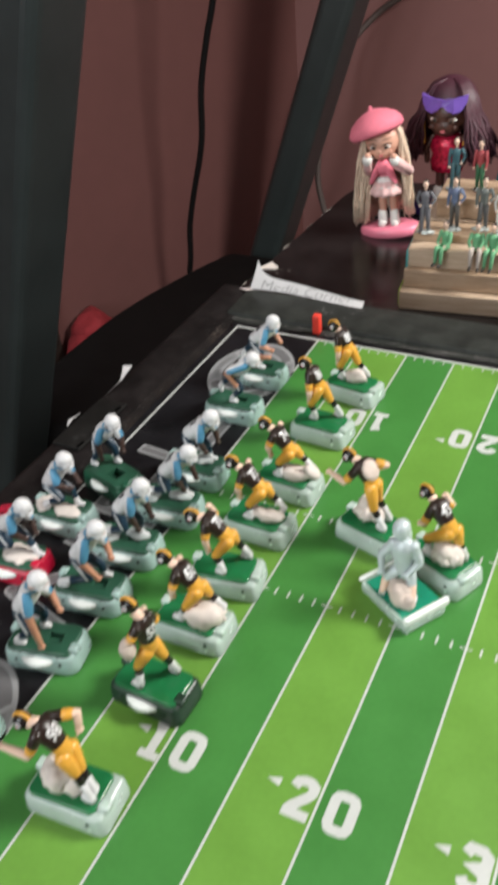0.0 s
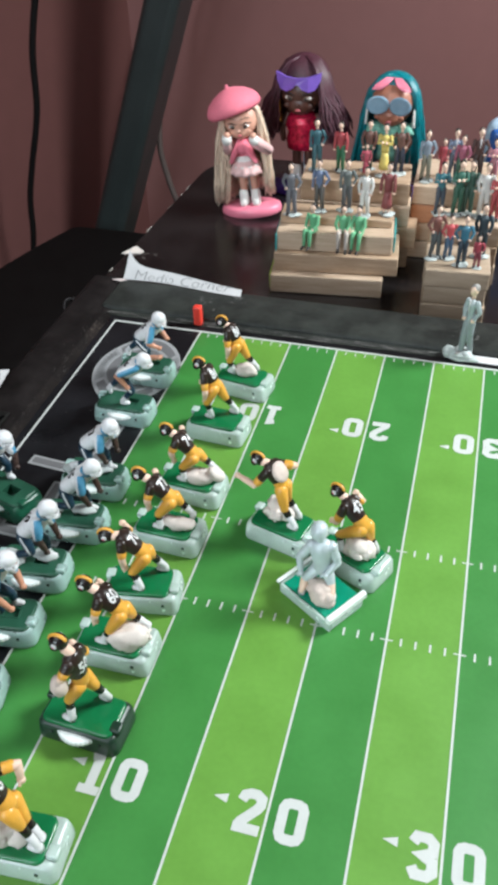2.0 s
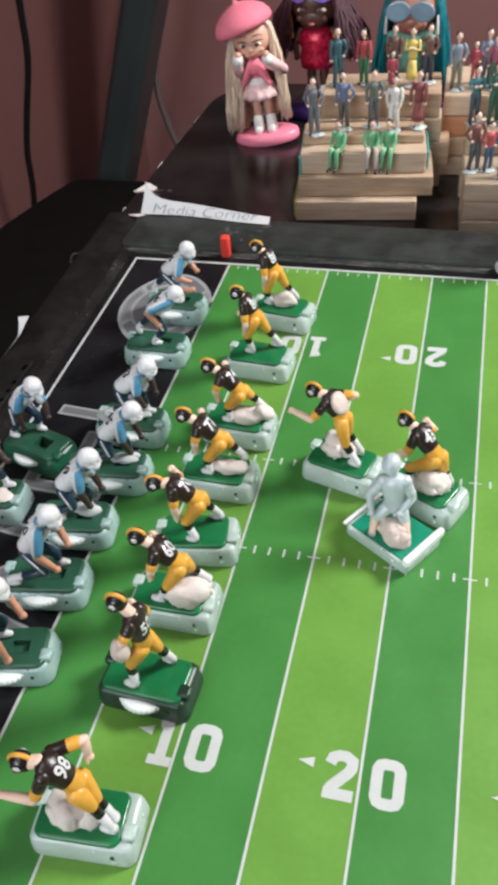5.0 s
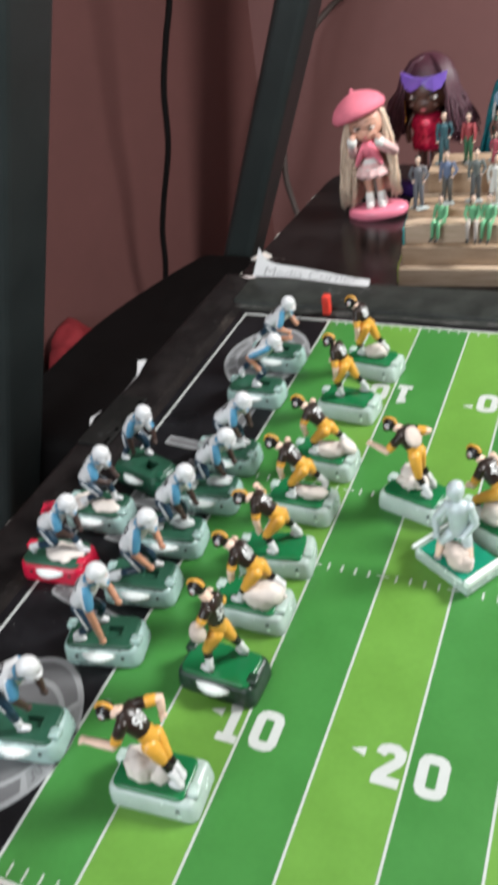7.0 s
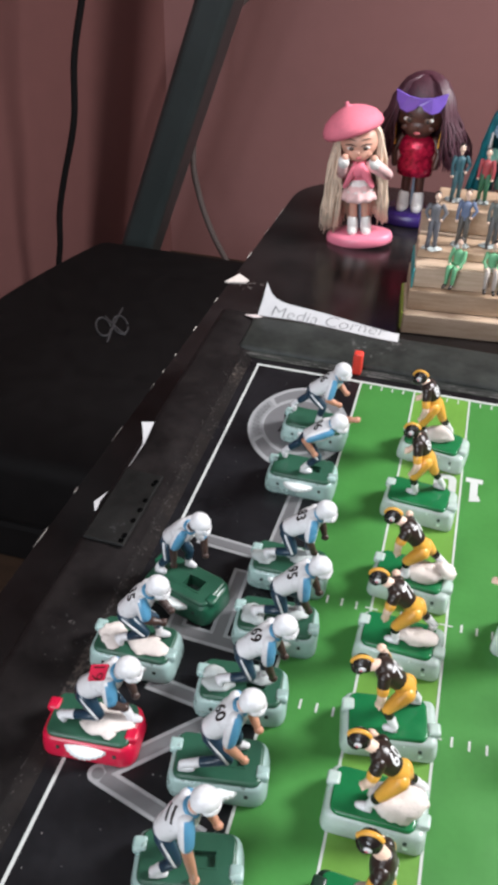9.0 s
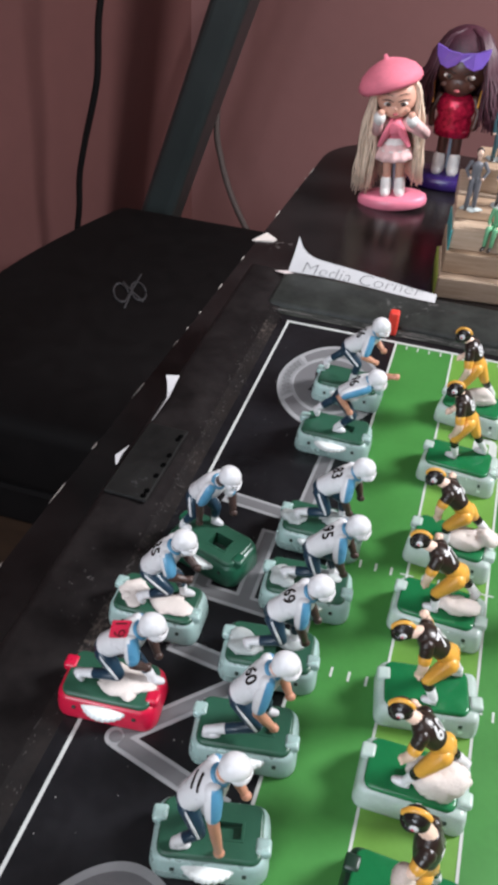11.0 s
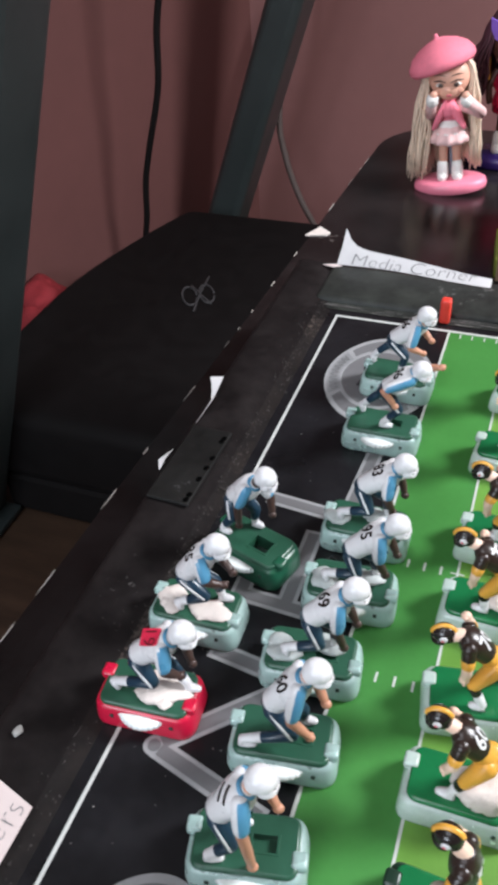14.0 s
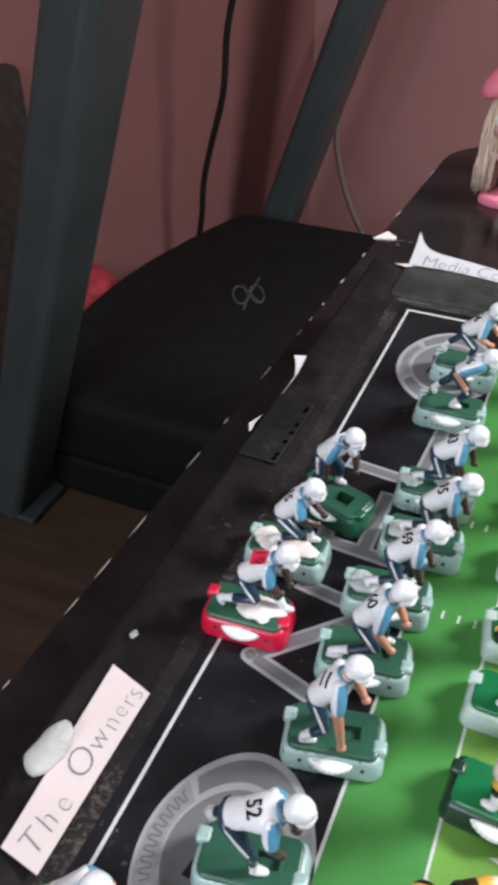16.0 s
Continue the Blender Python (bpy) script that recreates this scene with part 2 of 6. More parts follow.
class Mesh:
    """Gathers shapes, each with its material, into one mesh."""

    def __init__(self):
        self.bm, self.mats = bmesh.new(), []

    def _paint(self, faces, mat, smooth=True):
        if mat not in self.mats:
            self.mats.append(mat)
        k = self.mats.index(mat)
        for f in faces:
            f.material_index, f.smooth = k, smooth

    def ball(self, c, r, mat, m=None, u=14, v=10):
        r = (r, r, r) if isinstance(r, (int, float)) else r
        mm = Matrix.Translation(c) @ (m or Matrix()) @ Matrix.Diagonal((*r, 1))
        out = bmesh.ops.create_uvsphere(self.bm, u_segments=u, v_segments=v, radius=1, matrix=mm)
        self._paint({f for w in out["verts"] for f in w.link_faces}, mat)

    def lump(self, c, r, mat, seed, rough=0.22):
        before = set(self.bm.verts)
        self.ball(c, r, mat, u=20, v=13)
        for w in set(self.bm.verts) - before:
            d = w.co - Vector(c)
            w.co = Vector(c) + d * (1 + rough * noise.noise(w.co * (0.9 / max(r)) + Vector((seed * 7.1, 0, 0))) * 1.6 + rough * 0.5 * noise.noise(w.co * (3.2 / max(r)) + Vector((0, seed * 3.3, 0))))

    def tube(self, pts, radii, mat, n=10, flat=1.0, cap=True):
        """A limb: rings along a bent line, rounded at its ends."""
        P = [Vector(p) for p in pts]
        radii = list(radii) if not isinstance(radii, (int, float)) else [radii] * len(P)
        if cap:
            a, b = (P[0] - P[1]).normalized(), (P[-1] - P[-2]).normalized()
            P = [P[0] + a * radii[0] * 0.75, P[0] + a * radii[0] * 0.45] + P + [P[-1] + b * radii[-1] * 0.45, P[-1] + b * radii[-1] * 0.75]
            radii = [radii[0] * 0.35, radii[0] * 0.78] + radii + [radii[-1] * 0.78, radii[-1] * 0.35]
        rings, side = [], None
        for i, p in enumerate(P):
            d = (P[min(i + 1, len(P) - 1)] - P[max(i - 1, 0)]).normalized()
            if side is None:
                side = d.orthogonal().normalized()
            side = (side - d * side.dot(d)).normalized()
            up = d.cross(side)
            rings.append([self.bm.verts.new(p + (side * math.cos(t) + up * math.sin(t) * flat) * radii[i])
                          for t in (2 * math.pi * k / n for k in range(n))])
        faces = [self.bm.faces.new((a[k], a[(k + 1) % n], b[(k + 1) % n], b[k])) for a, b in zip(rings, rings[1:]) for k in range(n)]
        faces += [self.bm.faces.new(rings[0][::-1]), self.bm.faces.new(rings[-1])]
        self._paint(faces, mat)
        return faces

    def box(self, c, size, mat, m=None, bevel=0.0, segs=2, smooth=False):
        mm = Matrix.Translation(c) @ (m or Matrix())
        v = [self.bm.verts.new(mm @ Vector((x * size[0] / 2, y * size[1] / 2, z * size[2] / 2)))
             for x in (-1, 1) for y in (-1, 1) for z in (-1, 1)]
        f = [self.bm.faces.new([v[i] for i in q]) for q in
             ((0, 1, 3, 2), (4, 6, 7, 5), (0, 4, 5, 1), (2, 3, 7, 6), (0, 2, 6, 4), (1, 5, 7, 3))]
        if bevel:
            out = bmesh.ops.bevel(self.bm, geom=list({e for g in f for e in g.edges}), offset=bevel, segments=segs, affect="EDGES", profile=0.5)
            f = list({g for w in out["verts"] for g in w.link_faces} | {g for g in f if g.is_valid})
        self._paint(f, mat, smooth)

    def poly(self, pts, mat, z0, z1=None):
        """A flat outline at z0, or a slab from z0 to z1."""
        top = z0 if z1 is None else z1
        a = [self.bm.verts.new((p[0], p[1], top)) for p in pts]
        f = [self.bm.faces.new(a)]
        if z1 is not None:
            b = [self.bm.verts.new((p[0], p[1], z0)) for p in pts]
            f.append(self.bm.faces.new(b[::-1]))
            f += [self.bm.faces.new((a[i], b[i], b[(i + 1) % len(a)], a[(i + 1) % len(a)])) for i in range(len(a))]
        for g in f:
            g.normal_update()
        if f[0].normal.z < 0:
            bmesh.ops.reverse_faces(self.bm, faces=f)
        self._paint(f, mat, False)

    def ring(self, c, outer, inner, mat, z, a0=0.0, a1=360.0, n=48, pinch=0.0):
        ts = [radians(a0 + (a1 - a0) * k / n) for k in range(n + 1)]
        o = [self.bm.verts.new((c[0] + outer[0] * math.cos(t) * (1 - pinch * math.sin(t) ** 2), c[1] + outer[1] * math.sin(t), z)) for t in ts]
        i = [self.bm.verts.new((c[0] + inner[0] * math.cos(t) * (1 - pinch * math.sin(t) ** 2), c[1] + inner[1] * math.sin(t), z)) for t in ts]
        self._paint([self.bm.faces.new((i[k], o[k], o[k + 1], i[k + 1])) for k in range(n)], mat, False)

    def lathe(self, c, prof, mat, n=20, m=None, squash=(1, 1)):
        mm = Matrix.Translation(c) @ (m or Matrix())
        rings = [[self.bm.verts.new(mm @ Vector((r * math.cos(t) * squash[0], r * math.sin(t) * squash[1], z)))
                  for t in (2 * math.pi * k / n for k in range(n))] for r, z in prof]
        f = [self.bm.faces.new((a[k], a[(k + 1) % n], b[(k + 1) % n], b[k])) for a, b in zip(rings, rings[1:]) for k in range(n)]
        f += [self.bm.faces.new(rings[0][::-1]), self.bm.faces.new(rings[-1])]
        self._paint(f, mat)

    def letters(self, body, size, mat, m, offset=0.0, tree=None, spread=1.0):
        """Text in the built-in font, flat in m, or dropped along m's -z on the surface in tree."""
        cu = bpy.data.curves.new("letters", "FONT")
        cu.body, cu.size, cu.align_x, cu.align_y, cu.offset = body, size, "CENTER", "CENTER", offset
        cu.resolution_u = 3
        ob = bpy.data.objects.new("letters", cu)
        scene.collection.objects.link(ob)
        bpy.context.view_layer.update()
        me = bpy.data.meshes.new_from_object(ob.evaluated_get(bpy.context.evaluated_depsgraph_get()))
        tb = bmesh.new()
        tb.from_mesh(me)
        bpy.data.objects.remove(ob)
        bpy.data.curves.remove(cu)
        bpy.data.meshes.remove(me)
        if tree:
            bmesh.ops.triangulate(tb, faces=tb.faces)
            bmesh.ops.subdivide_edges(tb, edges=tb.edges, cuts=3, use_grid_fill=True)
        mapped, way = {}, -(m.to_3x3() @ Vector((0, 0, 1))).normalized()
        for w in tb.verts:
            p = m @ Vector((w.co.x * spread, w.co.y, 0))
            if tree:
                hit = tree.ray_cast(p - way * 0.03, way)[0]
                p = (hit - way * 0.00022) if hit else p
            mapped[w] = self.bm.verts.new(p)
        self._paint([self.bm.faces.new([mapped[w] for w in f.verts]) for f in tb.faces], mat, False)
        tb.free()

    def object(self, name, parent=None, at=None, label="", category="", group="", kind=""):
        me = bpy.data.meshes.new(name)
        self.bm.normal_update()
        self.bm.to_mesh(me)
        self.bm.free()
        for m in self.mats:
            me.materials.append(m)
        ob = new(name, me)
        if parent:
            ob.parent = parent
        if at is not None:
            ob.matrix_basis = at
        return tagged(ob, label, category, group, kind)


def thing(name, at, label, category, group="", kind=""):
    ob = new(name)
    ob.empty_display_size = 0.01
    ob.matrix_basis = at
    return tagged(ob, label, category, group, kind)


# ---------------------------------------------------------------- room
FLOOR, CEIL, X0, X1, Y0, Y1 = -0.78, 1.62, -2.22, 2.2, -2.0, 2.12
XC = -0.76


def slab(name, c, size, mat, label, category):
    m = Mesh()
    m.box((0, 0, 0), size, mat)
    return m.object(name, at=Matrix.Translation(c), label=label, category=category, kind="structure")


slab("floor", ((X0 + X1) / 2, (Y0 + Y1) / 2, FLOOR - 0.05), (X1 - X0 + 0.4, Y1 - Y0 + 0.4, 0.1), FLOOR_WOOD, "brown wooden floor under the desk", "floor")
slab("ceiling", ((X0 + X1) / 2, (Y0 + Y1) / 2, CEIL + 0.05), (X1 - X0 + 0.4, Y1 - Y0 + 0.4, 0.1), CEILING_PAINT, "plain pale ceiling of the room", "ceiling")
H = CEIL - FLOOR
slab("wall_north", ((XC + X1) / 2, Y1 + 0.05, (FLOOR + CEIL) / 2), (X1 - XC + 0.2, 0.1, H), WALL_PAINT, "dusty rose painted wall behind the desk", "wall")
# out of view: an opening and frame added to go with the fill lamp
wall = thing("wall_south", Matrix(), "dusty rose painted wall with an added window opening", "wall", kind="structure")
WX, WZ, WW, WH_ = -0.55, 0.75, 1.3, 1.3
for x0, x1, z0, z1 in ((X0 - 0.1, WX - WW / 2, FLOOR, CEIL), (WX + WW / 2, X1 + 0.1, FLOOR, CEIL), (WX - WW / 2, WX + WW / 2, FLOOR, WZ - WH_ / 2), (WX - WW / 2, WX + WW / 2, WZ + WH_ / 2, CEIL)):
    m = Mesh()
    m.box(((x0 + x1) / 2, Y0 - 0.05, (z0 + z1) / 2), (x1 - x0, 0.1, z1 - z0), WALL_PAINT)
    m.object("wall_section", wall)
window = thing("added_window_1", Matrix.Translation((WX, Y0 - 0.05, WZ)), "unseen white framed window added around the fill lamp", "window", kind="structure")
for dx, dz, w, h in ((-WW / 2 + 0.025, 0, 0.05, WH_), (WW / 2 - 0.025, 0, 0.05, WH_), (0, -WH_ / 2 + 0.025, WW - 0.1, 0.05), (0, WH_ / 2 - 0.025, WW - 0.1, 0.05)):
    m = Mesh()
    m.box((dx, 0, dz), (w, 0.06, h), CEILING_PAINT, bevel=0.004)
    m.object("added_window_frame", window)
SLOPE = math.atan2(XC - X0, Y1 - Y0)
ALONG = Vector((math.sin(SLOPE), math.cos(SLOPE), 0))
INTO = Vector((math.cos(SLOPE), -math.sin(SLOPE), 0))
# this wall's colour is darkened in place of the lamp's light being blocked
west = slab("wall_west", (0, 0, 0), (0.1, math.hypot(XC - X0, Y1 - Y0) + 0.06, H), WALL_SHADED, "rose painted slanting side wall with shade in its colour", "wall")
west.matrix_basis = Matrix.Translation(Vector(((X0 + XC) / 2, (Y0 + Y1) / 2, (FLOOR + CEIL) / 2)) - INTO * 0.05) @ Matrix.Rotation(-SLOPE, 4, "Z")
slab("wall_east", (X1 + 0.05, (Y0 + Y1) / 2, (FLOOR + CEIL) / 2), (0.1, Y1 - Y0, H), WALL_PAINT, "dusty rose painted side wall", "wall")


def rounded_board(w, h, r, n=5):
    """Outline of a board with rounded corners about its middle."""
    return [(sx * (w / 2 - r) + r * math.cos(a), sy * (h / 2 - r) + r * math.sin(a))
            for sx, sy, q in ((1, 1, 0), (-1, 1, 90), (-1, -1, 180), (1, -1, 270)) for a in (radians(q + 90 * i / n) for i in range(n + 1))]


def leaning_post(foot, top, width, label):
    """A square steel bar from the floor up, leaning sideways, with a foot plate."""
    t = thing("steel_post", Matrix.Translation(foot), label, "post", "leaning steel posts")
    d = Vector(top) - Vector(foot)
    turn = d.to_track_quat("Z", "Y").to_matrix().to_4x4()
    m = Mesh()
    m.box((0, 0, 0), (width, width * 0.62, d.length), POST_METAL, bevel=0.018, segs=4)
    m.object("bar", t, turn @ Matrix.Translation((0, 0, d.length / 2)))
    m = Mesh()
    m.box((0, 0, 0.006), (width * 1.25, width * 0.9, 0.012), POST_METAL, bevel=0.003)
    m.object("foot_plate", t)


leaning_post((-0.842, 0.79, FLOOR + 0.004), (-0.005, 0.79, 1.55), 0.118, "dark green-grey steel bar leaning up from the floor")
leaning_post((-0.774, 1.78, FLOOR + 0.004), (0.063, 1.78, 1.55), 0.126, "dark steel bar leaning up before the rose wall")

# long black padded bench standing low beside the desk, grey emblem on its pad
bench = thing("padded_bench", pose(-0.565, 1.255, FLOOR), "low black padded bench with a grey stitched emblem", "bench")
m = Mesh()
m.box((0, -0.012, 0.165), (0.50, 0.814, 0.15), SEAT_BLACK, bevel=0.028, segs=5, smooth=True)
bmesh.ops.subdivide_edges(m.bm, edges=[e for e in m.bm.edges if abs(e.verts[0].co.y - e.verts[1].co.y) > 0.3], cuts=12, use_grid_fill=True)
for w in m.bm.verts:
    if w.co.x < 0:
        # the side away from the desk bows outward
        w.co.x += 0.055 - 0.108 * math.sin(min(1.0, max(0.0, 0.395 - w.co.y) / 0.48) * math.pi / 2)
    elif w.co.x > 0:
        w.co.x -= 0.04 * max(0.0, w.co.y / 0.395)
    w.co.z += 0.012 * max(0.0, 1 - (abs(w.co.x) / 0.25) ** 2) * max(0.0, 1 - (w.co.y / 0.4) ** 2)
cushion = m.object("cushion", bench)
m = Mesh()
m.box((0, -0.015, 0.046), (0.46, 0.79, 0.092), SEAT_BLACK, bevel=0.012)
m.object("base_frame", bench)
m = Mesh()
for dx in (-0.017, 0.017):
    m.tube([(dx + 0.014 * math.cos(a), 0.036 * math.sin(a), 0) for a in (radians(20 * k) for k in range(18))], 0.0024, EMBLEM_GREY, n=6)
m.tube([(-0.016, -0.058, 0), (0.004, 0.002, 0.001), (0.030, 0.066, 0)], 0.0022, EMBLEM_GREY, n=6)
m.tube([(-0.008, 0.040, 0), (0.004, 0.0, 0.001), (0.020, -0.040, 0)], 0.0022, EMBLEM_GREY, n=6)
m.object("emblem", cushion, pose(-0.010, 0.016, 0.2425, 0, 0, 30))

m = Mesh()
m.lump((0, 0, 0.07), (0.065, 0.10, 0.10), RED_CLOTH, 3, 0.3)
m.lump((-0.01, 0.01, 0.135), (0.05, 0.06, 0.055), RED_CLOTH, 5, 0.35)
for w in m.bm.verts:
    w.co.z = max(w.co.z, 0)
m.object("crumpled_cloth", at=Matrix.Translation((-0.965, 1.32, FLOOR)), label="crumpled red cloth on the floor behind the bench", category="cloth")

# dark board with rounded corners standing against the slanting wall
m = Mesh()
m.poly(rounded_board(0.50, 0.64, 0.02), DARK_WOOD, 0, 0.018)
stood = Matrix.Rotation(-SLOPE, 4, "Z") @ pose(0, 0, 0, 90, 0, 90)
stood.translation = Vector((XC, Y1, FLOOR + 0.32)) - ALONG * (0.90 + 0.25) + INTO * 0.003
m.object("dark_board", at=stood, label="dark brown wooden board standing against the wall", category="board")


def hanging_cord(name, pts, r, mat, label):
    m = Mesh()
    P = [Vector(p) for p in pts]
    out = []
    for i in range(len(P) - 1):
        a, b, c, d = P[max(i - 1, 0)], P[i], P[i + 1], P[min(i + 2, len(P) - 1)]
        for k in range(8):
            t = k / 8
            out.append(0.5 * ((2 * b) + (c - a) * t + (2 * a - 5 * b + 4 * c - d) * t * t + (3 * b - a - 3 * c + d) * t ** 3))
    out.append(P[-1])
    m.tube(out, r, mat, n=8)
    return m.object(name, label=label, category="cord")


hanging_cord("power_cord", [(-0.585, 1.549, 1.689), (-0.617, 1.549, 0.622), (-0.649, 1.549, 0.195), (-0.688, 1.549, 0.045), (-0.712, 1.549, -0.029), (-0.737, 1.549, -0.125), (-0.751, 1.549, -0.242), (-0.788, 1.549, -0.365), (-0.809, 1.549, -0.445), (-0.818, 1.550, -0.520), (-0.832, 1.550, -0.600), (-0.850, 1.55, FLOOR + 0.008)],
             0.0072, CORD_BLACK, "thin black power cord hanging beside the bench")
hanging_cord("braided_cord", [(0.62, 2.06, -0.06), (0.34, 2.06, 0.045), (0.02, 2.06, 0.085), (-0.13, 2.06, 0.082), (-0.25, 2.06, 0.070), (-0.317, 2.06, 0.053), (-0.386, 2.06, 0.017), (-0.459, 2.06, -0.034), (-0.519, 2.06, -0.073), (-0.575, 2.02, -0.14), (-0.606, 1.94, -0.26),
                              (-0.604, 1.87, -0.40), (-0.586, 1.86, -0.49), (-0.561, 1.86, -0.566), (-0.524, 1.86, -0.64), (-0.46, 1.86, -0.74), (-0.41, 1.86, FLOOR + 0.009)],
             0.0075, CORD_GREY, "brown-grey braided cord looped along the wall behind the desk")

# ---------------------------------------------------------------- desk
desk = thing("desk", Matrix.Translation((0, 0, FLOOR)), "black laminate desk with chipped pale edges", "desk")
DZ = -0.05


def desk_outline():
    pts = [(-0.1765, -0.24), (-0.1340, 0.815)]
    c, r = (-0.068, 0.815), 0.066
    pts += [(c[0] + r * math.cos(a), c[1] + r * math.sin(a)) for a in (radians(175 - 12 * k) for k in range(8))]
    pts += [(1.05, 0.881), (1.05, -0.24)]
    return pts


m = Mesh()
m.poly(desk_outline(), DESK_BLACK, DZ - FLOOR - 0.028, DZ - FLOOR)
m.object("desktop", desk)
m = Mesh()
rng = random.Random(5)
y = -0.2
while y < 0.78:
    ln, gap = rng.uniform(0.003, 0.018), rng.uniform(0.008, 0.05)
    x = -0.1765 + (y + 0.24) * 0.0403
    x2 = -0.1765 + (y + ln + 0.24) * 0.0403
    w = rng.uniform(0.0002, 0.0007) * (0.25 if y > 0.35 else 1)
    m.poly([(x - 0.0004, y), (x + w, y + ln * 0.3), (x2 + w * 0.6, y + ln * 0.8), (x2 - 0.0004, y + ln)], CHIP, DZ - FLOOR - 0.004, DZ - FLOOR + 0.0004)
    y += ln + gap
m.object("chipped_edge", desk, label="pale chips along the desk's edge", kind="stuff")
for lx, ly in ((-0.10, -0.19), (1.0, -0.19), (1.0, 0.82), (-0.06, 0.78)):
    m = Mesh()
    m.box((lx, ly, (DZ - FLOOR - 0.028) / 2), (0.05, 0.05, DZ - FLOOR - 0.028), DESK_BLACK, bevel=0.004)
    m.object("leg", desk)
m = Mesh()
m.poly([(-0.138, 0.624), (-0.146, 0.606), (-0.129, 0.610), (-0.127, 0.615)], PLASTER, 0, 0.0012)
m.object("paper_scrap", at=Matrix.Translation((0, 0, DZ)), label="torn cream paper scrap on the desk's edge", category="paper")

# ---------------------------------------------------------------- football board
S, W = 0.033, 0.412
board = thing("football_board", Matrix.Translation((0, 0, DZ)), "worn black table football board with printed green field", "game board")
BX0, BX1, BY0, BY1 = -0.108, 20 * S + 0.108, -0.055, 0.468
UP = Matrix.Translation((0, 0, -DZ))
m = Mesh()
m.box(((BX0 + BX1) / 2, (BY0 + BY1) / 2, 0.0235), (BX1 - BX0, BY1 - BY0, 0.047), RIM_BLACK, bevel=0.002)
m.object("tray", board)


def rim(name, x0, y0, x1, y1):
    m = Mesh()
    m.box(((x0 + x1) / 2, (y0 + y1) / 2, 0.0), (x1 - x0, y1 - y0, 0.009), RIM_DUSTY, bevel=0.0034, segs=4, smooth=True)
    m.object(name, board, UP @ Matrix.Translation((0, 0, -0.0010)))


IN = 0.018
m = Mesh()
prof = [(-0.0700, -0.0002), (-0.0745, 0.0003), (-0.0790, 0.0010), (-0.0835, 0.0020), (-0.0880, 0.0030), (-0.0930, 0.0036), (-0.1035, 0.0036), (-0.1065, 0.0028), (-0.1080, 0.0006), (-0.1082, -0.004)]
ys = [BY0 + (BY1 - BY0) * k / 40 for k in range(41)]
grid = [[m.bm.verts.new((x, y, z)) for x, z in prof] for y in ys]
for a, b in zip(grid, grid[1:]):
    for k in range(len(prof) - 1):
        m._paint([m.bm.faces.new((a[k], b[k], b[k + 1], a[k + 1]))], JOINT if k < 2 else RIM_BLACK)
m.object("rim", board, UP)
rim("rim", BX1 - 0.024, BY0, BX1, BY1)
rim("rim", -0.066 - IN, W + 0.014, BX1 - 0.024, BY1)
rim("rim", -0.066 - IN, BY0, BX1 - 0.024, -0.014)
# worn joint strip between the sheet and the rim
m = Mesh()
xi, xo = -0.066 - 0.006, -0.066 - IN + 0.001
m.poly([(xo, W + 0.014), (xi, W + 0.006), (BX1 - 0.03, W + 0.006), (BX1 - 0.024, W + 0.014)], RIM_DUSTY, 0.0004)
m.poly([(xo, -0.014), (BX1 - 0.024, -0.014), (BX1 - 0.03, -0.006), (xi, -0.006)], JOINT, 0.0004)
m.object("worn_joint", board, UP, kind="stuff")
# pale scratches along the far and side joints, and dust on the black print
m = Mesh()
rng = random.Random(11)
for k in range(120):
    x, y = rng.uniform(-0.082, 0.34), W + 0.010 + rng.gauss(0, 0.0016)
    ln, w = rng.uniform(0.002, 0.016), rng.uniform(0.0001, 0.00045)
    m.poly([(x, y - w), (x + ln, y - w * 0.6), (x + ln, y + w * 0.5), (x, y + w)], SCRATCH, 0.0006 + k * 0.000002)
for k in range(60):
    y, x = rng.uniform(-0.01, W + 0.01), -0.0775 + rng.gauss(0, 0.0035)
    ln, w = rng.choice((0.0006, 0.001, 0.0035)) * rng.uniform(0.6, 1.4), rng.uniform(0.00006, 0.00018)
    d = rng.gauss(0, 0.0007)
    m.poly([(x - w, y), (x + w, y), (x + d + w * 0.5, y + ln), (x + d - w * 0.6, y + ln)], SCRATCH, 0.0012 + k * 0.000002)
for k in range(460):
    y = rng.uniform(0.20, W + 0.012) if k < 300 else rng.uniform(-0.03, 0.20)
    x, r = -0.0765 + rng.gauss(0, 0.0030), rng.uniform(0.00008, 0.00040) * (1.0 if k < 300 else 0.8)
    m.poly([(x + r * math.cos(a) * rng.uniform(0.5, 1.2), y + r * math.sin(a) * rng.uniform(0.7, 2.2)) for a in (0, 1.0, 2.1, 3.1, 4.2, 5.2)], RUBBED, max(0.0012, 0.0004 - (x + 0.0745) * 0.24) + k * 0.000001)
m.object("scratch_mark", board, UP, label="pale worn scratches along the joints", kind="stuff")
m = Mesh()
for k in range(110):
    x, y, r = rng.uniform(-0.065, -0.002), rng.uniform(0.003, W), rng.uniform(0.00012, 0.00038)
    m.poly([(x + r * math.cos(a) * rng.uniform(0.6, 1.2), y + r * math.sin(a) * rng.uniform(0.6, 1.2)) for a in (0, 1.2, 2.4, 3.6, 4.9)], DUST, 0.0007)
m.object("dust_specks", board, UP, label="pale dust specks on the black print", kind="stuff")
# the printed sheet: stripes of two greens between black end zones
m = Mesh()


def patch(x0, x1, y0, y1, mat):
    m.poly([(x0, y0), (x1, y0), (x1, y1), (x0, y1)], mat, 0.0)


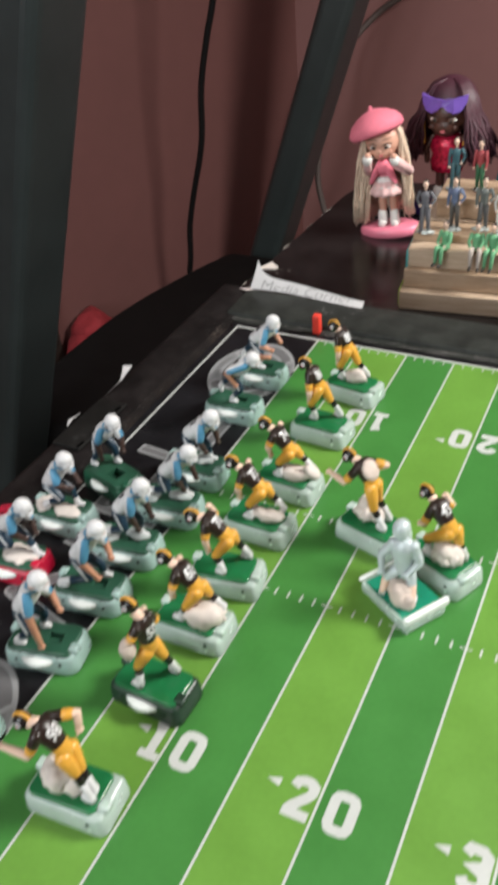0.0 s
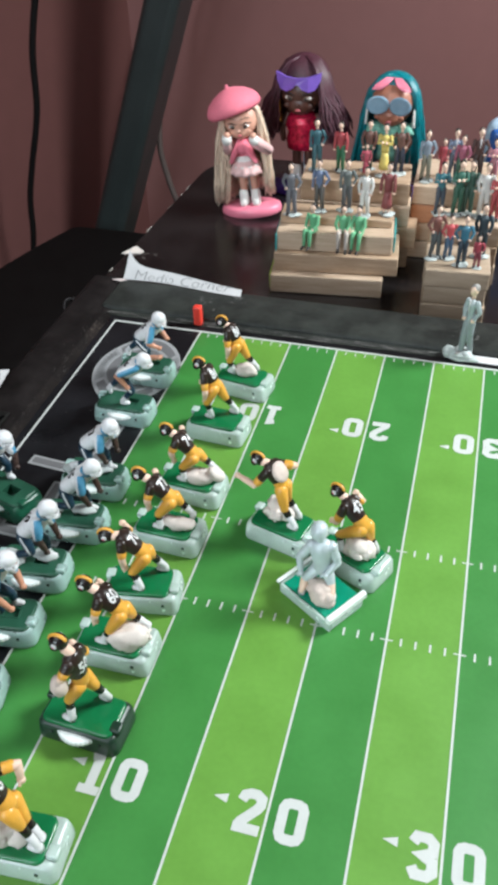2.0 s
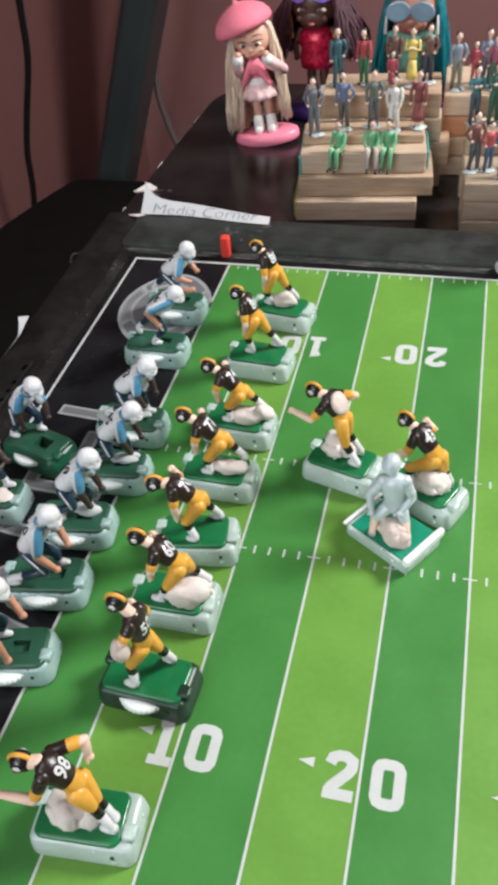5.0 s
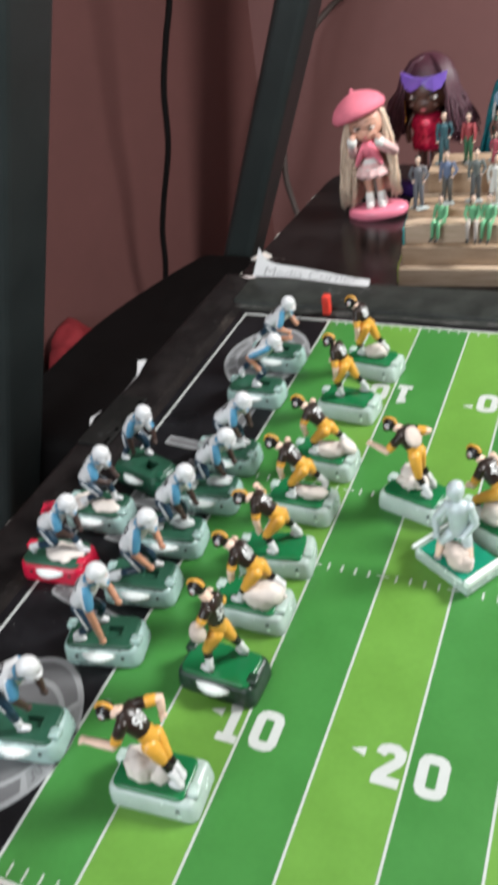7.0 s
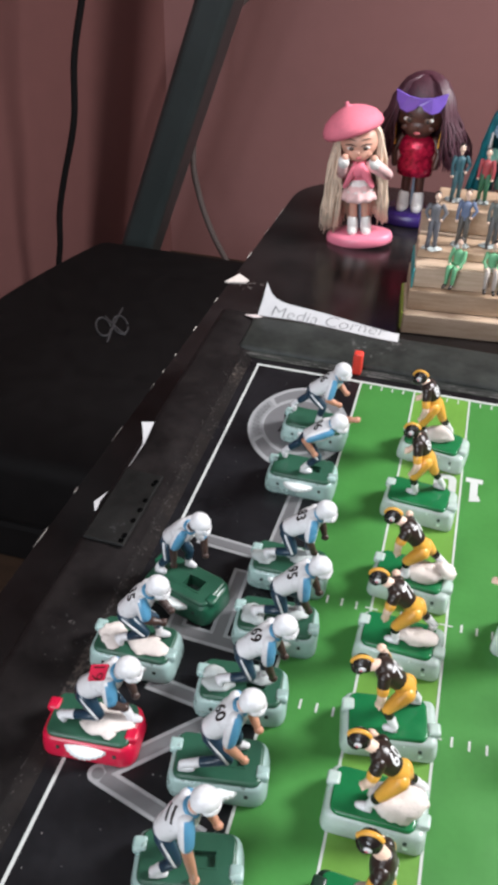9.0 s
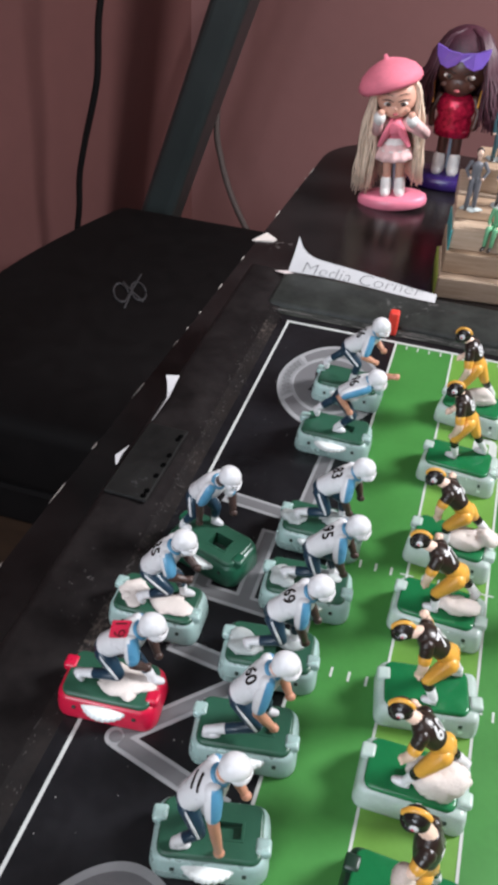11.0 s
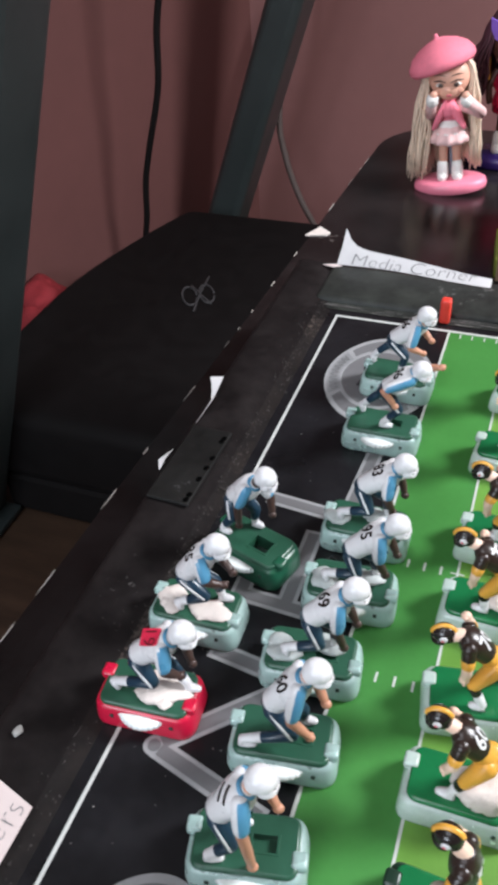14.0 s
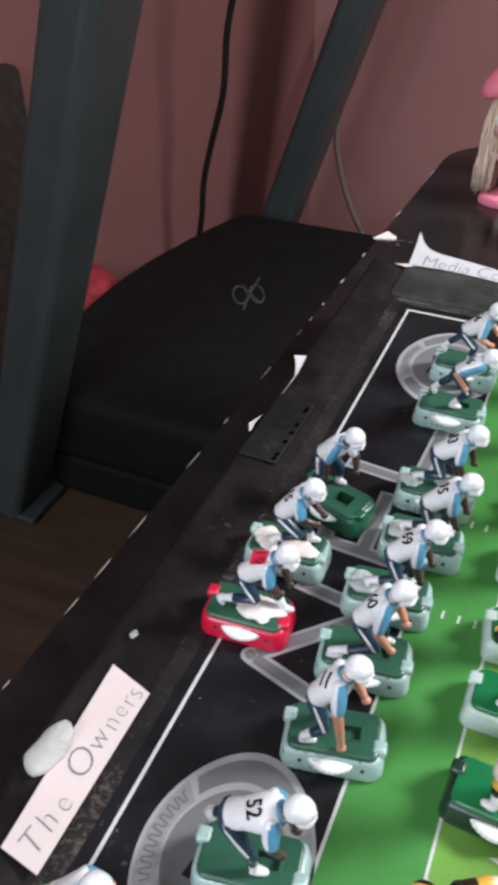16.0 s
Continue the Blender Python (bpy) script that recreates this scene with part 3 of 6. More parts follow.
for k in range(20):
    patch(k * S, (k + 1) * S, 0, W, GREEN_LIGHT if k % 2 else GREEN_DARK)
patch(-2 * S, 0, 0, W, END_BLACK)
patch(20 * S, 22 * S, 0, W, END_BLACK)
patch(-2 * S - 0.006, 22 * S + 0.006, W, W + 0.006, END_BLACK)
patch(-2 * S - 0.006, 22 * S + 0.006, -0.006, 0, END_BLACK)
patch(-2 * S - 0.006, -2 * S, 0, W, END_BLACK)
patch(22 * S, 22 * S + 0.006, 0, W, END_BLACK)
m.object("printed_field", board, UP, label="printed field with two greens and black end zones")
PZ = 0.00012


def bar(x0, y0, x1, y1, mat=LINE_WHITE, z=PZ):
    m.poly([(x0, y0), (x1, y0), (x1, y1), (x0, y1)], mat, z)


for k in range(21):
    m = Mesh()
    e = 0.00062 if k in (0, 20) else 0.00050
    bar(k * S - e, 0.001, k * S + e, W - 0.001)
    m.object("yard_line", board, UP)
m = Mesh()
bar(-2 * S - 0.0008, -0.0010, 22 * S + 0.0008, 0.0012)
bar(-2 * S - 0.0008, W - 0.0009, 22 * S + 0.0008, W + 0.0010)
bar(-2 * S - 0.0007, 0.0012, -2 * S + 0.0007, W - 0.0009)
bar(22 * S - 0.0009, 0.0012, 22 * S + 0.0009, W - 0.0009)
m.object("boundary_line", board, UP, label="white boundary line round the field")
NEAR_YARDS = 9


def hash_mark(k, x, y, w, h, z=PZ):
    """One short dash: a part of its own on the near half, joined with the rest beyond."""
    global m
    if k < NEAR_YARDS:
        rest, m = m, Mesh()
    bar(x - w, y - h, x + w, y + h, z=z)
    if k < NEAR_YARDS:
        m.object("hash_mark", board, UP)
        m = rest


m = Mesh()
for k in range(20):
    for j in range(1, 5):
        x = (k + j / 5) * S
        hash_mark(k, x, 0.0047, 0.00035, 0.0025)
        hash_mark(k, x, W - 0.0038, 0.00035, 0.0020)
        for y in (0.1778, 0.2342):
            hash_mark(k, x, y, 0.00045, 0.0022)
for k in range(1, 20):
    for y in (0.1778, 0.2342):
        hash_mark(k, k * S, y, 0.0028, 0.00035, PZ * 1.6)
m.object("distant_hash_mark", board, UP, label="short white dashes on the far half", kind="stuff")


def ribbon(m, pts, w, mat, place, closed=False):
    """A thick flat line with square corners, for block figures."""
    P = [Vector(p) for p in pts]
    n = len(P)
    left, right = [], []
    for i, p in enumerate(P):
        a = (P[i] - P[i - 1]).normalized() if i or closed else (P[1] - P[0]).normalized()
        b = (P[(i + 1) % n] - P[i]).normalized() if i < n - 1 or closed else a
        t = (a + b).normalized()
        q = Vector((-t.y, t.x)) * (w / 2 / max(0.5, t.dot(a)))
        left.append(place @ Vector((p.x + q.x, p.y + q.y, 0)))
        right.append(place @ Vector((p.x - q.x, p.y - q.y, 0)))
    for i in range(n if closed else n - 1):
        k = (i + 1) % n
        f = m.bm.faces.new([m.bm.verts.new(v) for v in (right[i], right[k], left[k], left[i])])
        m._paint([f], mat, False)


GLYPHS = {
    "0": ([(1.6, -7), (3.1, -6.4), (3.9, -4.8), (3.9, 4.8), (3.1, 6.4), (1.6, 7), (-1.6, 7), (-3.1, 6.4), (-3.9, 4.8), (-3.9, -4.8), (-3.1, -6.4), (-1.6, -7)], False),
    "1": ([(-2.6, 6.0), (0.6, 7.0), (0.6, -6)], False),
    "2": ([(-4, 3.6), (-3.2, 6), (-1, 7), (1.4, 7), (3.6, 5.6), (3.7, 3.2), (2.6, 1.2), (-2.6, -4.6), (-3.3, -6.6)], False),
    "3": ([(-4, 4.4), (-2.6, 7), (1.6, 7), (3.6, 5.2), (3.4, 1.6), (-0.6, 0.3), (3.4, -1.4), (3.6, -5.2), (1.6, -7), (-2.6, -7), (-4, -4.4)], False),
    "4": ([(2.6, -8.8), (2.6, 7), (-4.4, -3.2), (5.4, -3.2)], False),
    "5": ([(4.4, 7), (-3.2, 7), (-3.4, 0.8), (1.4, 1.6), (3.6, -0.6), (3.6, -5), (1.6, -7), (-2.4, -7), (-4, -5)], False),
}


def glyph(ch, at):
    pts, closed = GLYPHS[ch]
    m = Mesh()
    pts = [(x * MMM, y * MMM) for x, y in pts]
    ribbon(m, pts, 0.0040, LINE_WHITE, at, ch == "0")
    if ch == "1":
        ribbon(m, [(-0.0038, -0.0078), (0.0050, -0.0078)], 0.0036, LINE_WHITE, at @ Matrix.Translation((0, 0, 0.00003)))
    if ch == "2":
        ribbon(m, [(-0.0052, -0.0068), (0.0052, -0.0068)], 0.0040, LINE_WHITE, at @ Matrix.Translation((0, 0, 0.00003)))
    m.object("yard_number", board, UP)


MMM = 0.001
for k, body in ((2, "10"), (4, "20"), (6, "30"), (8, "40"), (10, "50"), (12, "40"), (14, "30"), (16, "20"), (18, "10")):
    for near in (True, False):
        y, a = (0.0850, 0) if near else (W - 0.0830, 180)
        for d, ch in ((-1, body[0 if near else 1]), (1, body[1 if near else 0])):
            glyph(ch, pose(k * S + d * 0.0082 + (0.0014 if near else 0) + (0.0011 if ch == "1" and near else -0.0008 if ch == "1" else 0), y, PZ, 0, 0, a))
        if k != 10:
            s = -1 if k < 10 else 1
            ya = y + (0.0028 if near else -0.005)
            m = Mesh()
            tip = 0.0162 if body == "10" and near else 0.0222
            m.poly([(k * S + s * tip, ya), (k * S + s * (tip - 0.0058), ya + 0.0019), (k * S + s * (tip - 0.0058), ya - 0.0019)], LINE_WHITE, PZ)
            m.object("arrow_mark", board, UP)
# blue maker's badge on the near side, its lettering as plain bars
m = Mesh()


def rounded(cx, cy, w, h, r, n=5):
    return [(cx + sx * (w / 2 - r) + r * math.cos(a), cy + sy * (h / 2 - r) + r * math.sin(a))
            for sx, sy, q in ((1, 1, 0), (-1, 1, 90), (-1, -1, 180), (1, -1, 270)) for a in (radians(q + 90 * i / n) for i in range(n + 1))]


for i, (g, mat) in enumerate(((0, CREAM_PRINT), (0.0012, PINK_PRINT), (0.0024, CREAM_PRINT), (0.0029, BLUE_PRINT))):
    m.poly(rounded(5 * S + 0.0035, 0.0352, 0.0385 - 2 * g, 0.0215 - 2 * g, 0.006 - g), mat, 0.0002 + i * 0.00006)
for i in range(5):
    m.poly([(5 * S - 0.0075 + i * 0.0046 + s, 0.0374 + q) for s, q in ((0, -0.0034), (0.0026, -0.0034), (0.0042, 0.0034), (0.0016, 0.0034))], LINE_WHITE, 0.0005)
bar(5 * S - 0.0005, 0.0285, 5 * S + 0.0155, 0.0312, GREY_LIGHT, 0.0005)
m.object("maker_badge", board, UP, label="blue badge with rose border and white bars")


lift = [0.0]


def stroke(x0, y0, x1, y1, w=0.0078):
    """A grey letter stroke with a paler outline."""
    d = Vector((x1 - x0, y1 - y0)).normalized()
    q = Vector((-d.y, d.x))
    lift[0] += 0.000012
    for g, mat, z in ((0, GREY_LIGHT, PZ + lift[0]), (0.0016, GREY_PRINT, PZ * 2.5 + lift[0])):
        h = w / 2 - g
        a, b = Vector((x0, y0)) + d * g, Vector((x1, y1)) - d * g
        m.poly([a + q * h, a - q * h, b - q * h, b + q * h], mat, z)


m = Mesh()
for s in ((-0.054, 0.2545, -0.0195, 0.2515), (-0.0175, 0.2485, -0.0155, 0.300), (-0.028, 0.240, -0.028, 0.1955), (-0.047, 0.199, -0.008, 0.197),
          (-0.047, 0.220, -0.047, 0.1960), (-0.048, 0.171, -0.010, 0.166), (-0.0505, 0.1290, -0.016, 0.163), (-0.0508, 0.1280, -0.008, 0.1160)):
    stroke(*s)
for x, y in ((-0.0515, 0.1283), (-0.0470, 0.2000)):
    m.ring((x, y), (0.0039, 0.0039), (0.0001, 0.0001), GREY_LIGHT, PZ + 0.00013, n=20)
    m.ring((x, y), (0.0023, 0.0023), (0.0001, 0.0001), GREY_PRINT, PZ * 2.5 + 0.00014, n=20)
m.object("end_zone_letters", board, UP, label="grey outlined letter strokes")
for cy in (0.3565, 0.0528):
    m = Mesh()
    c = (-0.0275, cy)
    P_ = 0.11
    m.ring(c, (0.0287, 0.0392), (0.0274, 0.0377), GREY_LIGHT, PZ, n=72, pinch=P_)
    m.ring(c, (0.0274, 0.0377), (0.0208, 0.0258), GREY_RING, PZ, n=72, pinch=P_)
    m.ring(c, (0.0208, 0.0258), (0.0199, 0.0246), GREY_LIGHT, PZ, n=72, pinch=P_)
    m.ring(c, (0.0199, 0.0246), (0.0002, 0.0002), GREY_PRINT, PZ, n=72, pinch=P_)
    # pale bordered caps at both tips
    for a0 in (32, 212):
        m.ring(c, (0.0278, 0.0382), (0.0204, 0.0253), GREY_LIGHT, PZ * 2, a0, a0 + 116, 30, pinch=P_)
        m.ring(c, (0.0262, 0.0362), (0.0220, 0.0273), GREY_PRINT, PZ * 2.6, a0 + 5, a0 + 111, 30, pinch=P_)
    # unreadable lettering round the ring as one wavy line on each side
    for a0, a1 in ((151, 209), (-29, 29)):
        pts = []
        for k in range(73):
            a = radians(a0 + (a1 - a0) * k / 72)
            g = (0.0015, 0.0018, 0.0018, 0.0015, -0.0015, -0.0018, -0.0018, -0.0015)[k % 8]
            q = 1 - P_ * math.sin(a) ** 2
            pts.append((c[0] + (0.0241 + g) * math.cos(a) * q, c[1] + (0.0318 + g) * math.sin(a)))
        ribbon(m, pts, 0.0006, GREY_PRINT, Matrix.Translation((0, 0, PZ * 3)))
    m.poly([(c[0] - 0.0105, cy - 0.009), (c[0] + 0.004, cy - 0.0105), (c[0] + 0.011, cy), (c[0] + 0.004, cy + 0.0105), (c[0] - 0.0105, cy + 0.009), (c[0] - 0.0085, cy)], END_BLACK, PZ * 2)
    for k in range(4):
        m.ring((c[0] - 0.0065 + 0.0002 * k, cy - 0.0055 + 0.0037 * k), (0.0009, 0.0009), (0.0001, 0.0001), LINE_WHITE, PZ * 3, n=5)
        bar(c[0] - 0.002, cy - 0.0065 + 0.0037 * k, c[0] + 0.005, cy - 0.0048 + 0.0037 * k, GREY_LIGHT, PZ * 3)
    m.object("ring_emblem", board, UP, label="grey oval ring emblem with a dark shield")


def pylon(x, y):
    t = thing("pylon", Matrix.Translation((x, y, 0.0005)), "small orange-red plastic corner pylon on the board", "pylon", "corner pylons")
    m = Mesh()
    m.box((0, 0, 0.0076), (0.0058, 0.0058, 0.0152), ORANGE, bevel=0.0013, segs=3, smooth=True)
    m.object("post", t)


pylon(-0.0045, W + 0.0085)
pylon(0.0050, -0.0072)

# ---------------------------------------------------------------- player bases
BASE_H = 0.0108


def holed(m, outer, inner, z, mat):
    """A flat face with a rectangular hole in it."""
    edges = []
    for loop in (outer, inner):
        vs = [m.bm.verts.new((x, y, z)) for x, y in loop]
        edges += [m.bm.edges.new((vs[k], vs[(k + 1) % len(vs)])) for k in range(len(vs))]
    out = bmesh.ops.triangle_fill(m.bm, use_beauty=True, use_dissolve=False, edges=edges, normal=(0, 0, 1))
    m._paint([f for f in out["geom"] if isinstance(f, bmesh.types.BMFace)], mat, False)


def slot_base(label, shell, plate, corner=0.0040, dial=True, slot=True, short=False, open_slot=(0.0055, 0.0, 0.0072, 0.0050), deep=0.0020):
    """A rounded plastic base with an enamelled plate, clips at its ends and a scalloped dial under its front."""
    t = thing("player_base", Matrix(), label, "figure base", "player bases")
    L, B = 0.0361, 0.0214
    sx, sy, sw, sh = open_slot
    hole = [(sx - sw / 2, sy - sh / 2), (sx + sw / 2, sy - sh / 2), (sx + sw / 2, sy + sh / 2), (sx - sw / 2, sy + sh / 2)]
    m = Mesh()
    prof = [(0.0, 0.0), (0.0010, 0.0), (0.0012, 0.0012), (0.0009, 0.0050), (0.0004, BASE_H - 0.0024), (-0.0003, BASE_H - 0.0010), (-0.0018, BASE_H - 0.0005)]
    rings = []
    for g, z in prof:
        rings.append([m.bm.verts.new((x, y, z)) for x, y in rounded(0, 0, L + 2 * g - 0.002, B + 2 * g - 0.002, corner + g, 4)])
    k = len(rings[0])
    f = [m.bm.faces.new((a[i], a[(i + 1) % k], b[(i + 1) % k], b[i])) for a, b in zip(rings, rings[1:]) for i in range(k)]
    f += [m.bm.faces.new(rings[0][::-1])]
    m._paint(f, shell)
    top = [tuple(v.co.xy) for v in rings[-1]]
    if slot:
        holed(m, top, hole, BASE_H - 0.0005, shell)
    else:
        m._paint([m.bm.faces.new(rings[-1])], shell)
    m.object("shell", t)
    # the plate has a notch at each end where a clip holds it
    m = Mesh()
    px, pl = (-0.0010, L - 0.0066) if short else (0.0, L - 0.0046)
    rings = [[m.bm.verts.new((x, y, z)) for x, y in rounded(px, 0, pl - 2 * g, B - 0.0034 - 2 * g, 0.0032 - g, 4)]
             for g, z in ((0, BASE_H - 0.0012), (0, BASE_H + 0.0002), (0.0003, BASE_H + 0.0007), (0.0009, BASE_H + 0.0009))]
    k = len(rings[0])
    f = [m.bm.faces.new((a[i], a[(i + 1) % k], b[(i + 1) % k], b[i])) for a, b in zip(rings, rings[1:]) for i in range(k)]
    m._paint(f, plate)
    if slot:
        holed(m, [tuple(v.co.xy) for v in rings[-1]], hole, BASE_H + 0.0009, plate)
    else:
        m._paint([m.bm.faces.new(rings[-1])], plate)
    m.object("plate", t)
    for ex, ey in ((-1, 0.0035), (1, -0.0035)):
        m = Mesh()
        m.box((ex * (L / 2 - 0.0020), ey, BASE_H - 0.0002), (0.0048, 0.0052, 0.0034), shell, bevel=0.0010, segs=3, smooth=True)
        m.object("clip", t)
    if slot:
        # the open shaft of the slot and its low collar
        m = Mesh()
        z0, z1 = BASE_H + 0.0009 - deep, BASE_H + 0.0011
        a = [m.bm.verts.new((x, y, z0)) for x, y in hole]
        b = [m.bm.verts.new((x, y, z1)) for x, y in hole]
        c = [m.bm.verts.new((sx + (x - sx) * 1.22, sy + (y - sy) * 1.25, z1)) for x, y in hole]
        d = [m.bm.verts.new((sx + (x - sx) * 1.26, sy + (y - sy) * 1.30, BASE_H + 0.0007)) for x, y in hole]
        f = [m.bm.faces.new((p[(i + 1) % 4], p[i], q[i], q[(i + 1) % 4])) for p, q in ((b, a), (c, b), (d, c)) for i in range(4)]
        m._paint(f, plate, False)
        # a deep slot's floor has its shade put into the colour
        m._paint([m.bm.faces.new(a)], SLOT_SHADE if deep > 0.004 else plate, False)
        m.object("slot", t)
    if dial:
        m = Mesh()
        cx, cy, r, n = 0.0, -B / 2 + 0.0070, 0.0101, 96
        prof = [(0.55, BASE_H - 0.0018), (0.93, BASE_H - 0.0024), (0.9301, BASE_H - 0.0024), (1.0, BASE_H - 0.0030), (1.0, BASE_H - 0.0046), (0.94, BASE_H - 0.0052), (0.55, BASE_H - 0.0054)]
        rings = [[m.bm.verts.new((cx + r * g * (1 + (0.035 * abs(math.sin(16 * q)) - 0.02) * (g > 0.95)) * math.cos(q), cy + r * g * (1 + (0.035 * abs(math.sin(16 * q)) - 0.02) * (g > 0.95)) * math.sin(q), z))
                  for q in (math.pi * (1 + i / n) for i in range(n + 1))] for g, z in prof]
        m._paint([m.bm.faces.new((b[i], b[i + 1], a[i + 1], a[i])) for a, b in zip(rings, rings[1:]) for i in range(n)], FRINGE)
        m.object("dial", t)
    # small dark blocks in place of peg holes, coloured like their shade
    for ex in (-0.0105, 0.011) if dial else (0.0112,):
        m = Mesh()
        m.box((ex, -B / 2 + 0.0002, 0.0062), (0.0014, 0.0010, 0.0014), SLOT_SHADE, bevel=0.0003)
        m.object("peg_hole_block", t)
    return t


AQUA = slot_base("milky aqua plastic player base with glossy green plate", BASE_CLEAR, PLATE_GREEN, corner=0.0024, dial=False, slot=False, short=True)
DULL = slot_base("greyish translucent player base with dull green plate", BASE_GREY, PLATE_DULL)
RED = slot_base("red plastic player base with dull green plate", BASE_RED, PLATE_DULL, slot=False)
DARK = slot_base("dark plastic player base with glossy green plate", BASE_DARK, PLATE_GREEN, corner=0.0026, slot=False)
DEEP = slot_base("deep green plastic player base with an open slot", BASE_DEEP, PLATE_DULL, open_slot=(0.0045, -0.0002, 0.0085, 0.0066), deep=0.006)


def tray_base():
    """The flat teal base with raised white end bars under the silver figure."""
    t = thing("player_base", Matrix(), "flat teal player base with raised white end bars", "figure base", "player bases")
    m = Mesh()
    m.box((0, 0, 0.0035), (0.0345, 0.0240, 0.0070), BASE_CLEAR, bevel=0.0022, segs=3)
    m.object("shell", t)
    m = Mesh()
    m.box((0, 0, 0.0073), (0.0290, 0.0215, 0.0012), PLATE_TEAL, bevel=0.0004)
    m.object("plate", t)
    for sx, w, h in ((-1, 0.0020, 0.0020), (1, 0.0030, 0.0042)):
        m = Mesh()
        m.box((sx * (0.0180 - w / 2), 0, 0.0068 + h / 2), (w, 0.0255, h), FRINGE, bevel=0.001)
        m.object("end_bar", t)
    m = Mesh()
    m.box((0, -0.0119, 0.0072), (0.0300, 0.0014, 0.0020), BASE_CLEAR, bevel=0.0004)
    m.object("side_rail", t)
    return t


# ---------------------------------------------------------------- player figures
MM = 0.001


def V(x, y, z):
    return Vector((x * MM, y * MM, z * MM))


def mathutils_bvh(bm):
    from mathutils.bvhtree import BVHTree
    return BVHTree.FromBMesh(bm)


KITS = {
    "white": dict(band=SKY_BLUE, helmet=WHITE_GLOSS, jersey=WHITE_GLOSS, side=WHITE_GLOSS, pants=NAVY, sock=NAVY, shoe=WHITE_GLOSS, number=BLACK_GLOSS),
    "brown": dict(band=GOLD, helmet=BLACK_GLOSS, jersey=BROWN_BLACK, side=BROWN_BLACK, pants=GOLD, sock=BLACK_GLOSS, shoe=WHITE_GLOSS, number=WHITE_GLOSS),
    "silver": dict(band=SILVER, helmet=SILVER, jersey=SILVER, side=SILVER, pants=SILVER, sock=SKIN_PALE, shoe=WHITE_GLOSS, number=None),
}


def football_figure(at, kit_name, words, skin, hip, chest, head, arm_a, arm_b, leg_a, leg_b, lumps=(), number="", face=0.0, ball=None, pad=False, lump_mat=None, tilt=-10):
    """A moulded player of one piece with its paint. Joints in millimetres over the plate; arms: elbow and hand, legs: knee and ankle;
    a is the side towards -y. face: degrees by which the helmet turns from +x."""
    kit = KITS[kit_name]
    m = Mesh()
    hip, chest, head = V(*hip), V(*chest), V(*head)
    if kit_name == "white":
        hip, chest = hip + V(-1.5, 0, 0), chest + V(0.8, 0, -1.0)
    fwd = Vector((math.cos(radians(face)), math.sin(radians(face)), 0))
    side = Vector((-fwd.y, fwd.x, 0))
    near = -1 if side.y > 0 else 1
    spine = (chest - hip).normalized()
    back = (Vector((0, 0, 1)) - fwd * 0.8)
    back = (back - spine * back.dot(spine)).normalized()
    side = back.cross(spine).normalized() * (1 if back.cross(spine).dot(side) > 0 else -1)
    prof = [(hip - spine * 2.8 * MM, 3.2, 3.2), (hip, 4.8, 4.4), (hip + (chest - hip) * 0.38, 4.9, 4.5), (hip + (chest - hip) * 0.72, 5.8, 5.0),
            (chest, 6.5, 5.1), (chest + spine * 2.4 * MM, 6.2, 4.5), (chest + spine * 4.2 * MM, 4.4, 3.2), (chest + spine * 5.2 * MM, 2.4, 2.2)]
    slim, hs = {"brown": (0.80, 0.75), "white": (0.97, 0.92), "silver": (0.90, 0.92)}[kit_name]
    prof = [(c, w * slim, d * slim) for c, w, d in prof]
    N = 20
    rings = [[m.bm.verts.new(c + (side * math.cos(t) * w + back * math.sin(t) * d) * MM) for t in (2 * math.pi * k / N for k in range(N))] for c, w, d in prof]
    for i, (a, b) in enumerate(zip(rings, rings[1:])):
        for k in range(N):
            f = m.bm.faces.new((a[k], a[(k + 1) % N], b[(k + 1) % N], b[k]))
            flank = k in (0, N - 1, N // 2 - 1, N // 2)
            m._paint([f], kit["pants"] if i < (2 if kit_name == "brown" else 1) else (kit["side"] if flank and i < 5 else kit["jersey"]))
    m._paint([m.bm.faces.new(rings[0][::-1])], kit["pants"])
    m._paint([m.bm.faces.new(rings[-1])], kit["jersey"])
    bmesh.ops.recalc_face_normals(m.bm, faces=m.bm.faces)
    if number:
        tree = mathutils_bvh(m.bm)
        right = spine.cross(back).normalized()
        n = (back * 0.55 + Vector((0, -0.34, 0.62))).normalized() if kit_name == "white" else back
        rise = (spine - n * spine.dot(n)).normalized()
        right = rise.cross(n).normalized()
        mt = Matrix((right, rise, n)).transposed().to_4x4()
        mt.translation = hip + (chest - hip) * (0.85 if number == "19" else 0.72 if kit_name == "white" else 0.85)
        mt = mt @ Matrix.Rotation(radians(tilt if kit_name == "white" else 0), 4, "Z")
        back_n = n
        if number == "19":
            base = tree.ray_cast(mt.translation + back_n * 0.03, -back_n)[0]
            mt.translation = base
            m.box(base, (0.0058, 0.0070, 0.0010), RED_INK, mt.to_3x3().to_4x4(), bevel=0.0003)
            mt.translation = base + back_n * 0.00065
            m.letters(number, 0.0066, BROWN_BLACK, mt, offset=-0.0001)
        else:
            m.letters(number, 0.0070 if kit_name == "white" else 0.0074, kit["number"], mt, offset=0.00032 if number == "11" else 0.00017, tree=tree, spread=0.80)
    if pad:
        m.ball(hip + (chest - hip) * 0.80 + back * 3.8 * MM, (5.4 * MM, 5.6 * MM, 2.2 * MM), BEIGE_LUMP, back.to_track_quat("Z", "Y").to_matrix().to_4x4(), u=14, v=9)
    # helmet with ear holes, cheek guards, face and mask
    gaze = (fwd + Vector((0, 0, -0.22))).normalized()
